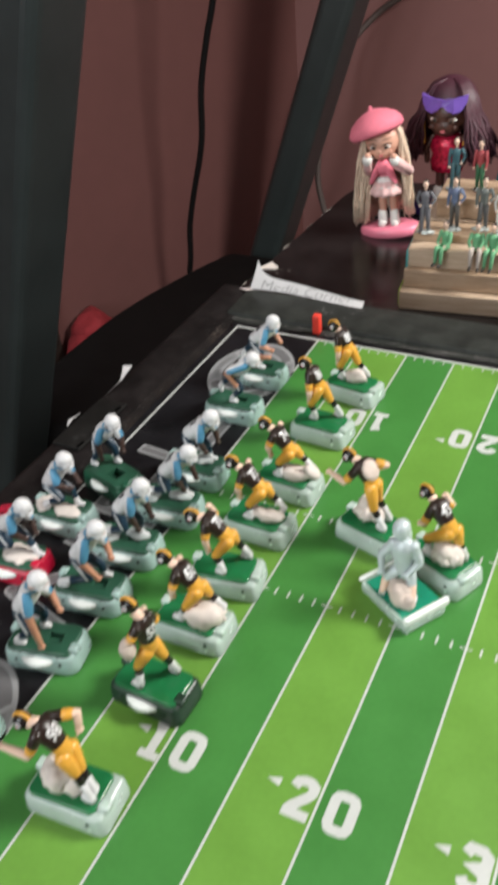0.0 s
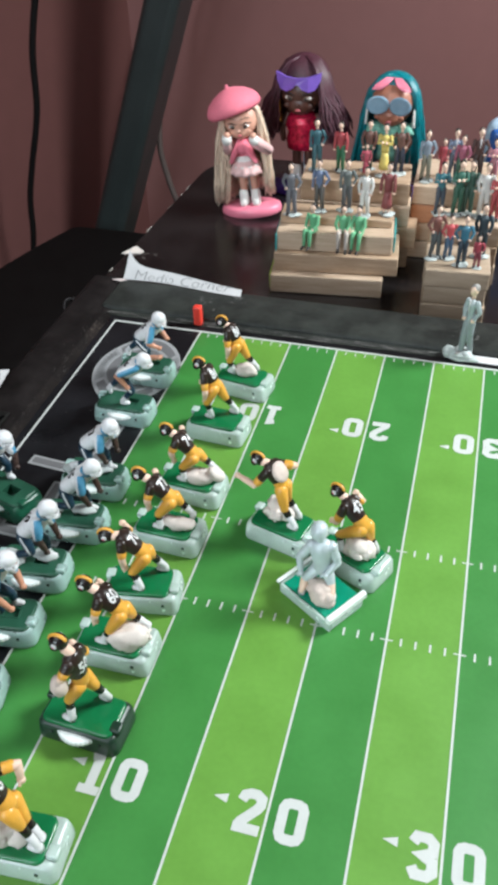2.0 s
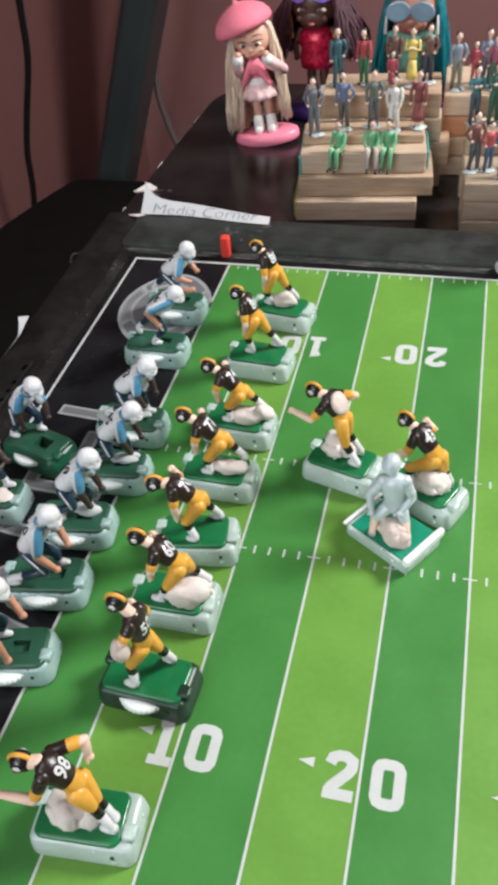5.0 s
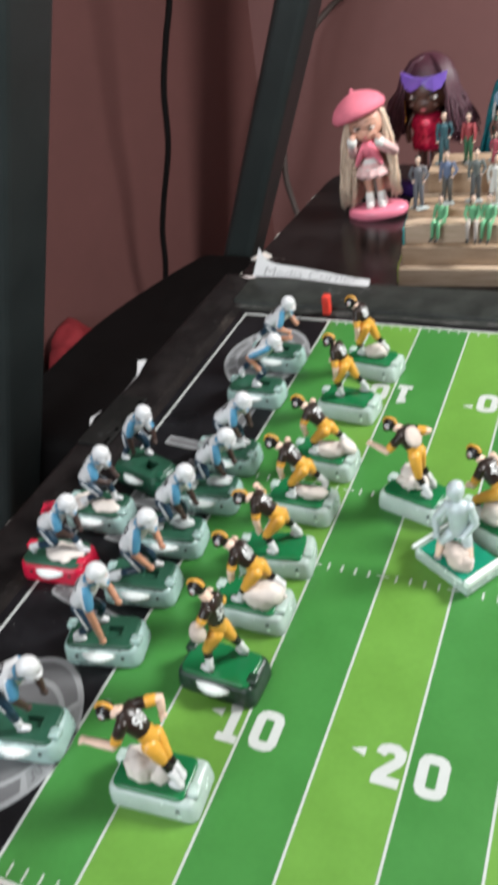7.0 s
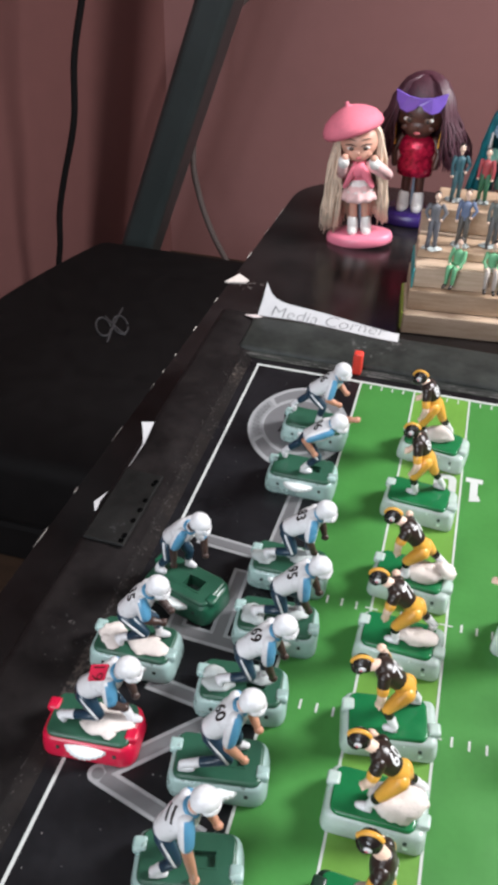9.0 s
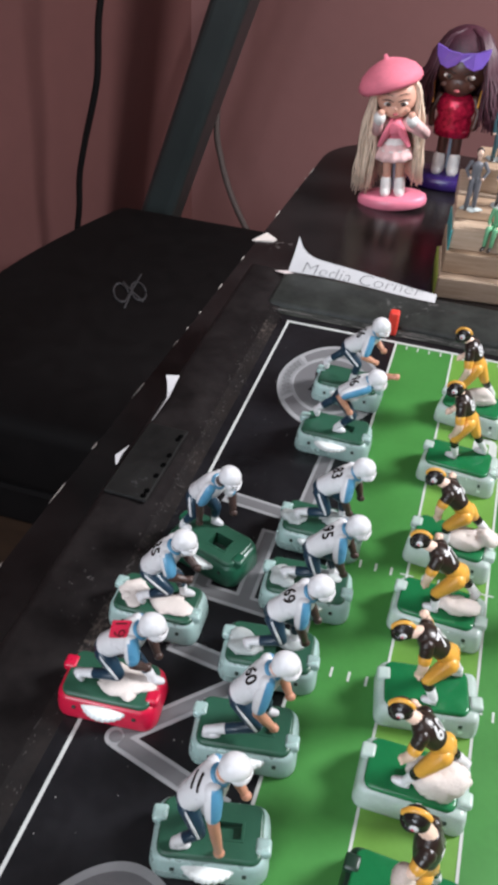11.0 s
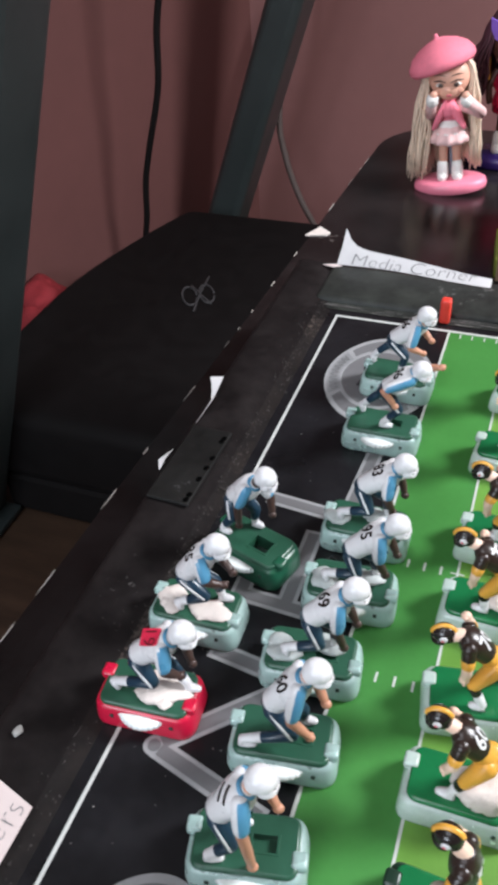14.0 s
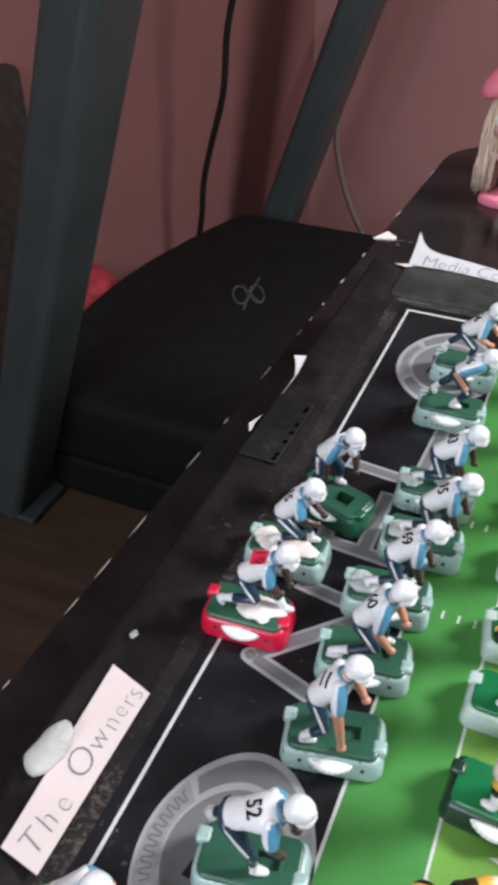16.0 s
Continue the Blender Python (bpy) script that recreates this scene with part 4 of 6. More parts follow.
    hm3 = gaze.to_track_quat("X", "Z").to_matrix()
    hm = hm3.to_4x4()

    def on(x, y, z):
        return head + hm3 @ (V(x, y, z) * hs)
    m.tube([chest + spine * 4 * MM, head - gaze * 0.8 * MM - Vector((0, 0, 1.6 * MM))], [2.2 * MM, 2.2 * MM], skin, n=9)
    if kit_name == "white":
        c0 = chest + spine * 4.3 * MM
        m.tube([c0 + (side * math.cos(a) * 2.9 + back * math.sin(a) * 2.5) * MM for a in (radians(24 * k) for k in range(16))], 0.85 * MM, SKY_BLUE, n=6, cap=False)
    m.ball(head, (4.95 * MM * hs, 4.3 * MM * hs, 4.5 * MM * hs), kit["helmet"], hm, u=22, v=14)
    m.ball(on(-1.2, 0, -1.6), (3.6 * MM * hs, 4.0 * MM * hs, 3.4 * MM * hs), kit["helmet"], hm, u=18, v=10)
    if kit_name == "brown":
        m.tube([on(4.75 * math.cos(a), 0, 4.35 * math.sin(a)) for a in (radians(14 + 14 * k) for k in range(12))], [1.15 * MM * hs] * 12, GOLD, n=6, flat=1.0)
        for s in (-1, 1):
            m.ball(on(0.2, s * 4.05, 0.0), (1.7 * MM * hs, 0.6 * MM * hs, 1.7 * MM * hs), WHITE_GLOSS, hm, u=12, v=6)
            m.ball(on(0.6, s * 4.5, -0.3), (0.7 * MM * hs, 0.3 * MM * hs, 0.7 * MM * hs), RED_INK, hm, u=8, v=5)
    for s in (-1, 1):
        m.ball(on(2.0, s * 2.9, -2.9), (2.3 * MM * hs, 1.1 * MM * hs, 1.8 * MM * hs), kit["helmet"], hm, u=10, v=6)
    m.ball(on(2.7, 0, -1.9), (2.2 * MM * hs, 2.5 * MM * hs, 2.4 * MM * hs), skin, hm, u=10, v=8)
    for z in (-1.3, -2.7, -3.9):
        m.tube([on(2.2 + 3.3 * math.cos(a), 3.2 * math.sin(a), z) for a in (radians(-75 + 25 * k) for k in range(7))], 0.36 * MM * hs, kit["helmet"], n=5)
    # arms
    for s, (ex, ey, ez, hx, hy, hz) in ((near, arm_a), (-near, arm_b)):
        sh, el, ha = chest + spine * 1.6 * MM + side * s * (4.2 if kit_name == "white" else 5.0 * slim) * MM, V(ex, ey, ez), V(hx, hy, hz)
        shoulder = (2.6 if kit_name == "white" else 3.2 * slim) * MM
        m.ball(sh, (shoulder, shoulder, shoulder), kit["jersey"], u=14, v=10)
        if kit_name == "white":
            # pale blue sleeve over the arm's outer side, white along its inner side
            out = (side * s * 0.65 + Vector((0, 0, 0.05)) + fwd * 0.75).normalized()
            q2 = sh + (el - sh) * 0.86
            sleeve = m.tube([sh - (el - sh) * 0.16, sh + (el - sh) * 0.30, sh + (el - sh) * 0.7, q2], [2.7 * MM, 2.75 * MM, 2.5 * MM, 2.25 * MM], WHITE_GLOSS, n=20)
            for f in sleeve:
                f.normal_update()
            m._paint([f for f in sleeve if f.normal.dot(out) > 0.46], SKY_BLUE)
        else:
            q1, q2 = sh + (el - sh) * 0.50, sh + (el - sh) * 0.82
            m.tube([sh + (el - sh) * 0.05, q1], [2.4 * MM, 2.25 * MM], kit["jersey"], n=12)
            m.tube([q1, q2], [2.3 * MM, 2.1 * MM], kit["band"], n=12)
        m.tube([q2, el, el + (ha - el) * 0.55, ha], [1.95 * MM, 1.8 * MM, 1.65 * MM, 1.25 * MM], skin, n=10)
        d = (ha - el).normalized()
        m.ball(ha + d * 1.0 * MM, (1.75 * MM, 1.5 * MM, 1.6 * MM), skin, u=10, v=8)
        m.tube([ha + d * 0.4 * MM + side * 0.9 * MM, ha + d * 2.0 * MM + side * 1.6 * MM], 0.6 * MM, skin, n=6)
    # legs: thigh in the trousers, dark sock, white boot
    for s, (kx, ky, kz, ax, ay, az) in ((near, leg_a), (-near, leg_b)):
        h, k, a = hip + side * s * 2.3 * MM - spine * 0.8 * MM, V(kx, ky, kz), V(ax, ay, az)
        m.tube([h, h + (k - h) * 0.5, k], [(3.4 if kit_name == "brown" else 3.1) * MM, (2.9 if kit_name == "brown" else 2.75) * MM, 2.15 * MM], kit["pants"], n=12)
        if kit_name == "white":
            o = Vector((0, -1 if s == near else 1, 0.25)).normalized()
            m.tube([h + o * 2.5 * MM, h + (k - h) * 0.5 + o * 2.45 * MM, k + o * 1.8 * MM], 0.65 * MM, WHITE_GLOSS, n=5)
        q = k + (a - k) * (0.40 if kit_name != "white" else 0.62)
        m.tube([k, q], [2.05 * MM, 1.85 * MM], kit["sock"], n=10)
        m.tube([q, a], [1.85 * MM, 1.45 * MM], kit["shoe"] if kit_name != "silver" else SKIN_PALE, n=10)
        flat = az < 4.5
        toe = (fwd if flat else (fwd * 0.2 + Vector((0, 0, -1)))).normalized()
        heel = Vector((a.x, a.y, min(a.z, 1.5 * MM) if flat else a.z))
        m.tube([a, heel - toe * 0.6 * MM, heel + toe * 1.5 * MM, heel + toe * 3.6 * MM], [1.6 * MM, 1.75 * MM, 1.7 * MM, 1.25 * MM], kit["shoe"], n=10)
    if ball:
        m.lump(V(*ball), (3.6 * MM, 3.6 * MM, 5.0 * MM), BEIGE_LUMP, 3, 0.15)
    for i, (x, y, z, a, b, c) in enumerate(lumps):
        m.lump(V(x, y, z), (a * MM, b * MM, c * MM), lump_mat or PLASTER, i + hip.x * 900 + chest.z * 300, 0.42)
        for k in range(5):
            g = k * 1.257 + i
            m.lump(V(x + a * 0.55 * math.cos(g), y + b * 0.55 * math.sin(g), z * 0.75), (a * 0.42 * MM, b * 0.42 * MM, c * 0.55 * MM), lump_mat or PLASTER, k + i * 5 + hip.x * 700, 0.4)
    for w in m.bm.verts:
        w.co.z = max(w.co.z, 0.0)
    return m.object("football_player_figure", at=at, label=words, category="toy figure", group=kit_name + " kit player figures")


PLATE = BASE_H + 0.0009
_used = set()


def put_base(model, x, y, turn):
    at = pose(x, y, 0.0003, 0, 0, turn)
    if model in _used:
        copy_thing(model, at)
    else:
        model.matrix_basis = at
        _used.add(model)
    return at @ Matrix.Translation((0, 0, PLATE))


WH = "white and sky blue toy football player, "
BR = "brown and yellow toy football player, "
football_figure(put_base(DULL, -0.0168, 0.3496, -2), "white", WH + "running", SKIN_TAN, (-1, 0, 19), (6, 0, 28), (12, 0, 35),
                (7, -8, 20, 12, -6, 17), (10, 6, 22, 14, 4, 19), (4, -4, 12, 2, -4, 3), (-6, 3, 13, -14, 3, 5), number="56")
football_figure(put_base(DULL, -0.0150, 0.3071, 0), "white", WH + "lunging with one arm out", SKIN_TAN, (3, 0, 20), (9, 0, 28), (16, 0, 32.5),
                (1, -8, 24, 6, -7, 16), (17, 7, 29, 23, 6, 31), (8, -4, 11, 1, -4, 3), (-3, 4, 13, -11, 4, 5), number="96")
football_figure(put_base(DULL, -0.0067, 0.2420, 1), "white", WH + "bent in a line stance", SKIN_DARK, (0, 0, 19), (7, 0, 28), (14, 0, 34),
                (9, -7, 20, 11, -6, 14), (12, 6, 21, 14, 4, 15), (2, -5, 10, -10, -4, 6), (7, 4, 11, 8, 4, 2), [(-11, -2, 0.8, 5.2, 4.5, 2.0), (4, 2, 0.8, 6, 4, 1.7)], "83", lump_mat=PUTTY)
football_figure(put_base(DULL, -0.0046, 0.2085, 5), "white", WH + "bent in a line stance", SKIN_DARK, (2, 0, 18), (8.5, 0, 28), (16, 0, 34),
                (11, -7, 20, 13, -6, 14), (13, 6, 21, 16, 4, 15), (3, -5, 10, -9, -4, 7), (8, 4, 11, 9, 4, 2), [(-10, -1, 0.8, 5.4, 5, 2.4), (6, 2, 0.8, 6, 4, 1.8)], "95", lump_mat=PUTTY)
football_figure(put_base(DULL, -0.0097, 0.1732, 7), "white", WH + "bent in a line stance", SKIN_DARK, (2, 0, 20), (8, 0, 30), (15, 0, 37),
                (10, -7, 22, 12, -6, 14), (12, 6, 21, 15, 4, 15), (4, -5, 11, -8, -5, 7), (8, 4, 11, 8, 3, 3), [(-9.5, -1, 1, 6, 5, 2.6), (6, 3, 0.8, 5, 4, 2.0)], "69", lump_mat=PUTTY)
football_figure(put_base(DULL, -0.0089, 0.1401, 8.6), "white", WH + "one hand near the base", SKIN_TAN, (-1, 0, 18), (4, 0, 30), (11, 0, 37),
                (4, -7.5, 20, 9, -6, 11), (10, 6, 22, 13, 3, 17), (4, -5, 8, -12, -6, 3.5), (6, 4, 9, 6, 5, 2), number="60")
football_figure(put_base(DULL, -0.0084, 0.1038, 12), "white", WH + "one hand on the base", SKIN_TAN, (-5, 0, 19), (-1, 0, 30), (6, 0, 38),
                (1, -7.5, 21, 3, -8, 4), (5, 7, 22, 9, 4, 16), (-3, -5, 8, -10, -6, 3), (0, 5, 10, -3, 5, 2), number="11", tilt=48)
football_figure(put_base(DULL, -0.0176, 0.0530, 10), "white", WH + "crouching by the ring emblem", SKIN_DARK, (-4, 0, 25), (5, 0, 32), (14.5, 0, 37),
                (8, -7, 25, 10, -5, 18), (11, 6, 24, 13, 4, 17), (1, -5, 15, 2, -4, 2.5), (-8, 4, 17, -14, 5, 12), number="52", tilt=8)
football_figure(put_base(DEEP, -0.0477, 0.2174, -17), "white", WH + "leaning over a slotted base", SKIN_DARK, (-8, 3, 18), (-3, 3, 27), (6, 3, 35),
                (-4, -3, 19, -5, -2, 8), (4, 8, 20, 6, 6, 14), (-8, -2, 10, -13, -3, 2), (-3, 7, 10, -4, 7, 2))
football_figure(put_base(DULL, -0.0568, 0.1808, 2), "white", WH + "kneeling on plaster", SKIN_DARK, (-1, 0, 17), (4, 0, 28), (11, 0, 35),
                (8, -7, 22, 13, -5, 20), (9, 6, 21, 14, 3, 19), (6, -4, 10, -5, -5, 5), (7, 4, 10, 9, 4, 3), [(-9.0, -0.5, 0.5, 6.0, 6.5, 1.8), (5, -2, 0.6, 7.0, 6.0, 1.3)], "35")
football_figure(put_base(DULL, -0.0560, 0.0143, 8), "white", WH + "crouching at the field's corner", SKIN_TAN, (-1, 0, 19), (5, 0, 29), (12, 0, 36),
                (7, -7, 22, 10, -6, 16), (11, 6, 22, 13, 4, 16), (2, -5, 11, -6, -5, 4), (6, 4, 11, 7, 4, 2))
football_figure(put_base(RED, -0.0584, 0.1421, 5), "white", WH + "with a red number patch", SKIN_DARK, (1, 0, 19), (8, 0, 29), (16, 0, 35),
                (11, -7, 22, 14, -4, 17), (13, 6, 21, 16, 3, 16), (5, -5, 11, -10, -4, 6), (9, 3, 11, 14, 2, 3), [(5, -1, 1, 10.5, 6.5, 1.9)], "19")
football_figure(put_base(AQUA, 0.0466, 0.0500, 4), "brown", BR + "reaching out one arm", SKIN_PALE, (2, 0, 22.5), (-4, 0, 32), (-13.2, 0, 34),
                (-9, -7, 23.5, -21.5, -6, 21.5), (4, 9, 34, 4.5, 7.5, 27.5), (6, -2.5, 13, 11, -4, 3), (6.5, 0, 12.5, 11.5, -1.5, 5), [(-4, -1, 5.5, 8, 6, 7), (1, 0, 4, 7, 5, 5)], "98", 180)
football_figure(put_base(DARK, 0.0499, 0.1033, -3), "brown", BR + "standing on a dark base", SKIN_PALE, (2, 0, 22), (1, 0, 34), (-4, 0, 44),
                (-1, -7.5, 31, -3, -6, 28), (2, 7, 30, -2, 6, 35), (-3, -4, 11, -2, -6, 2), (5, 4, 13, 8, 7, 2), number="50", face=180, ball=(-3, -7.5, 25.5))
football_figure(put_base(AQUA, 0.0481, 0.1410, 0), "brown", BR + "blocking over a plaster lump", SKIN_PALE, (5, 0, 19), (-1.5, 0, 26), (-10, 0, 33),
                (-4, -7, 21, -5.5, -5, 15), (-4, 7, 23, -6, 6, 27), (0, -4.5, 9, -3, -5, 3), (8, 4, 12, 14, 5, 6), [(6, -2, 4.5, 8.5, 6.5, 6), (12, 2, 4, 5, 4, 4)], "60", 180)
football_figure(put_base(AQUA, 0.0481, 0.1744, 9), "brown", BR + "striding forward", SKIN_PALE, (3, 0, 19), (-5, 0, 27), (-14, 0, 30),
                (-6, -7, 21, -6, -5, 14), (-5, 7, 26, -7, 6, 31), (-3, -4.5, 10, 1, -6, 2), (5, 4, 13, 10, 7, 3), number="70", face=180)
football_figure(put_base(AQUA, 0.0472, 0.2138, -2), "brown", BR + "blocking over a plaster lump", SKIN_PALE, (3, 0, 18), (-4.5, 0, 25), (-13, 0, 31),
                (-7, -7, 20, -7.5, -5, 14), (-7, 7, 23, -7, 6, 27.5), (-3, -4.5, 9, -2, -5, 3), (6, 4, 12, 12, 5, 5), [(5, -1, 2.5, 9, 4.5, 3.5)], "77", 180)
football_figure(put_base(AQUA, 0.0480, 0.2507, -5), "brown", BR + "blocking over a plaster lump", SKIN_PALE, (2, 0, 16), (-5, 0, 24), (-13, 0, 30),
                (-8, -7, 20, -8, -5, 14), (-7, 7, 22, -7, 6, 26.5), (-3.5, -4.5, 9, -2.5, -5, 3), (6, 4, 11, 12, 5, 5), [(4, -1, 3, 10, 5, 4), (12, 2, 4, 5, 4, 4.5)], "74", 180)
football_figure(put_base(AQUA, 0.0461, 0.3046, -5), "brown", BR + "striding forward", SKIN_PALE, (-1, 0, 23), (-5, 0, 30.5), (-10, 0, 37),
                (-4, -7.5, 22, -6, -4, 14), (-7, 6, 24, -10, 4, 22), (-5, -4, 12, -3, -2, 2), (4, 4, 12, 9, 7, 3), number="86", face=180)
football_figure(put_base(AQUA, 0.0490, 0.3517, -9.5), "brown", BR + "striding forward", SKIN_PALE, (-4, 0, 22), (-8, 0, 29.5), (-14, 0, 36),
                (-7, -7.5, 21, -9, -4, 13), (-10, 6, 23, -13, 4, 21), (-8, -4, 10, -6, -2, 2), (1, 4, 11, 6, 7, 3), [(0, 0, 3, 8, 4, 4)], "88", 180)
football_figure(put_base(AQUA, 0.1042, 0.2298, -16), "brown", BR + "reaching out with a pale pad", SKIN_PALE, (-1, 0, 24), (-6.5, 0, 31.5), (-15, 0, 36),
                (-13, -7, 24, -23, -5, 24), (2, 7, 33, -3, 9, 28), (2, -3, 11, 8, -3, 2.5), (0, 4, 12, 6, 5, 3), [(-4, 0, 5.5, 7.5, 6, 6)], face=180, pad=True)
football_figure(put_base(AQUA, 0.1425, 0.2188, -26), "brown", BR + "kneeling on plaster", SKIN_PALE, (4, 0, 19), (-4, 0, 27), (-12, 0, 33),
                (-7, -7, 20, -11, -4, 16), (-2, 7, 26, -5, 6, 30), (-7, -4, 9, -4, -5, 3), (6, 4, 9, 9, 5, 4), [(3, -2, 5, 8, 6.5, 6.5)], "43", 180)
tray_base().matrix_basis = pose(0.1310, 0.1935, 0.0003, 0, 0, -33.7)
football_figure(pose(0.1310, 0.1935, 0.0081, 0, 0, -33.7), "silver", "silver-grey toy football player kneeling on a teal base", SILVER, (0, 0, 15), (-1, 0, 27), (-3, 0, 37.5),
                (-8, -7, 21, -5, -9, 15), (6, 4, 21, 5, -2, 16), (-5, -6, 8, -4, -9, 2), (6, 0, 9, 9, -2, 3), [(4, -4, 4.5, 8, 5.5, 6)], face=120, lump_mat=BEIGE_LUMP)

# ---------------------------------------------------------------- papers and small things on the rim
SLANT = Matrix(((1, 0.22, 0, 0), (0, 1, 0, 0), (0, 0, 1, 0), (0, 0, 0, 1)))
card = thing("owners_card", Matrix(), "cream paper strip with the handwritten words The Owners", "paper card")
m = Mesh()
pts = [(-0.0968, 0.1002), (-0.0776, 0.0946), (-0.0778, 0.0238), (-0.0935, 0.0262)]
m.poly(pts, PAPER_PINK, 0.0048, 0.0053)
sheet = m.object("paper", card)
m = Mesh()
for ch, x, y, size, turn in (("T", -0.0848, 0.0315, 0.0130, 84), ("h", -0.0846, 0.0394, 0.0122, 88), ("e", -0.0832, 0.0462, 0.0112, 97), ("O", -0.0856, 0.0612, 0.0150, 86), ("w", -0.0850, 0.0708, 0.0120, 92),
                             ("n", -0.0842, 0.0782, 0.0112, 95), ("e", -0.0838, 0.0838, 0.0104, 93), ("r", -0.0832, 0.0886, 0.0110, 96), ("s", -0.0826, 0.0924, 0.0112, 98)):
    m.letters(ch, size, INK, pose(x, y, 0.00545, 0, 0, turn) @ SLANT, offset=-0.00026, spread=0.92)
m.object("writing", sheet, label="thin grey pencil letters")

m = Mesh()
n = 24
rows_ = []
for k in range(n + 1):
    s = k / n
    x, y = -0.081 + 0.097 * s, 0.4655 - 0.004 * s + 0.002 * math.sin(5 * s)
    hgt = 0.0106 - 0.0046 * s + 0.0125 * math.exp(-s / 0.055)
    lean = 0.55 + 0.5 * s
    rows_.append([Vector((x, y, 0.0042)), Vector((x + 0.002 * (1 - s), y + hgt * math.sin(lean) * 0.5, 0.0042 + hgt * math.cos(lean) * 0.52)),
                  Vector((x + 0.003 * (1 - s), y + hgt * math.sin(lean), 0.0042 + hgt * math.cos(lean)))])
for off in (0.0, 0.0003):
    vs = [[m.bm.verts.new(p + Vector((0, off, 0))) for p in r] for r in rows_]
    m._paint([m.bm.faces.new((a[j], b[j], b[j + 1], a[j + 1])) for a, b in zip(vs, vs[1:]) for j in range(2)], PAPER)
tree = mathutils_bvh(m.bm)
mt = pose(-0.0325, 0.4658, 0.0078, 48, 0, -3)
card = thing("media_card", Matrix(), "curled white paper strip with the words Media Corner", "paper card")
sheet = m.object("paper", card)
m = Mesh()
m.letters("Media Corner", 0.0104, INK, mt @ SLANT, offset=-0.00022, tree=tree, spread=1.34)
m.object("writing", sheet, label="thin grey pencil letters")

m = Mesh()
m.poly([(-0.0895, 0.4630), (-0.082, 0.4612), (-0.077, 0.4638), (-0.082, 0.4655)], PAPER_PINK, 0.0042, 0.0046)
m.object("paper_scrap", label="small torn white paper scrap beside the strip", category="paper")


def curl(name, pts, w, label):
    m = Mesh()
    P = [Vector(p) for p in pts]
    for off in (0, 0.00025):
        vs = [[m.bm.verts.new(p + Vector((-a, 0, off))), m.bm.verts.new(p + Vector((a, 0.001, 0.0008 + off)))] for p, a in zip(P, w)]
        m._paint([m.bm.faces.new((a[0], b[0], b[1], a[1])) for a, b in zip(vs, vs[1:])], PAPER)
    m.object(name, label=label, category="paper")


curl("paper_curl", [(-0.1040, 0.289, 0.0042), (-0.1036, 0.299, 0.0045), (-0.1032, 0.308, 0.0050), (-0.1040, 0.313, 0.0062), (-0.1050, 0.318, 0.0074), (-0.1062, 0.3225, 0.0085)],
     [0.0004, 0.0005, 0.0006, 0.0014, 0.0024, 0.0036], "curled white paper scrap stuck at the rim")
curl("paper_curl", [(-0.1070, 0.2525, 0.0042), (-0.1082, 0.2575, 0.0055), (-0.1066, 0.2655, 0.0050)], [0.0004, 0.0016, 0.0005], "curled white paper scrap stuck at the rim")

strip = thing("terminal_strip", pose(-0.0946, 0.2605, 0.0036, 0, 0, -1), "flat black plastic strip with black discs as holes", "strip")
m = Mesh()
m.box((0, 0, 0.0009), (0.0208, 0.0525, 0.0018), scuffed("strip_plastic", (0.0090, 0.0088, 0.0083), (0.07, 0.07, 0.07), 0.55, 200, 0.39), bevel=0.0007)
body = m.object("body", strip)
body.data.materials[0].node_tree.nodes["Principled BSDF"].inputs["Specular IOR Level"].default_value = 0.2
# no bored holes: flat discs whose black stands for the shade inside
for hx, hy in ((0.0084, 0.0205), (0.0080, 0.0182), (0.0086, 0.0058), (0.0086, -0.0015), (0.0084, -0.0095), (0.0084, -0.0202), (0.0082, -0.0236)):
    m = Mesh()
    m.lathe((hx, hy, 0.0018), [(0.0014, 0.0), (0.0013, 0.00012), (0.0007, 0.00014), (0.0001, 0.00014)], material("hole_shade_black", (0.0015, 0.0015, 0.0015), 0.9, specular=0.02) if "hole_shade_black" not in bpy.data.materials else bpy.data.materials["hole_shade_black"], n=12, squash=(1, 1.25))
    m.object("hole", body)

m = Mesh()
m.lump((0, 0, 0.0024), (0.0060, 0.0105, 0.0036), PUTTY_GREY, 9, 0.30)
for w in m.bm.verts:
    w.co.z = max(w.co.z, 0.0)
m.object("putty_lump", at=pose(-0.0985, 0.0612, 0.0040, 0, 0, -8), label="flattened grey-white putty lump beside the card", category="putty")
m = Mesh()
m.lump((0, 0, 0.0006), (0.0014, 0.0020, 0.0011), PUTTY_GREY, 12, 0.5)
for w in m.bm.verts:
    w.co.z = max(w.co.z, 0.0)
m.object("putty_crumb", at=pose(-0.0968, 0.1160, 0.0040), label="tiny pale putty crumb on the rim", category="putty")

# ---------------------------------------------------------------- wooden stands
def stand(name, at, planks, label):
    """Stacked boards, each a piece of its own, on the desk."""
    t = thing(name, at, label, "wooden stand", "stacked wood stands")
    for i, (x0, x1, y0, y1, z0, z1, mat) in enumerate(planks):
        m = Mesh()
        m.box((0, 0, 0), (x1 - x0, y1 - y0, z1 - z0 - 0.0003), mat, bevel=0.0012, segs=2)
        m.object("plank", t, Matrix.Translation(((x0 + x1) / 2, (y0 + y1) / 2, (z0 + z1) / 2)))
    return t


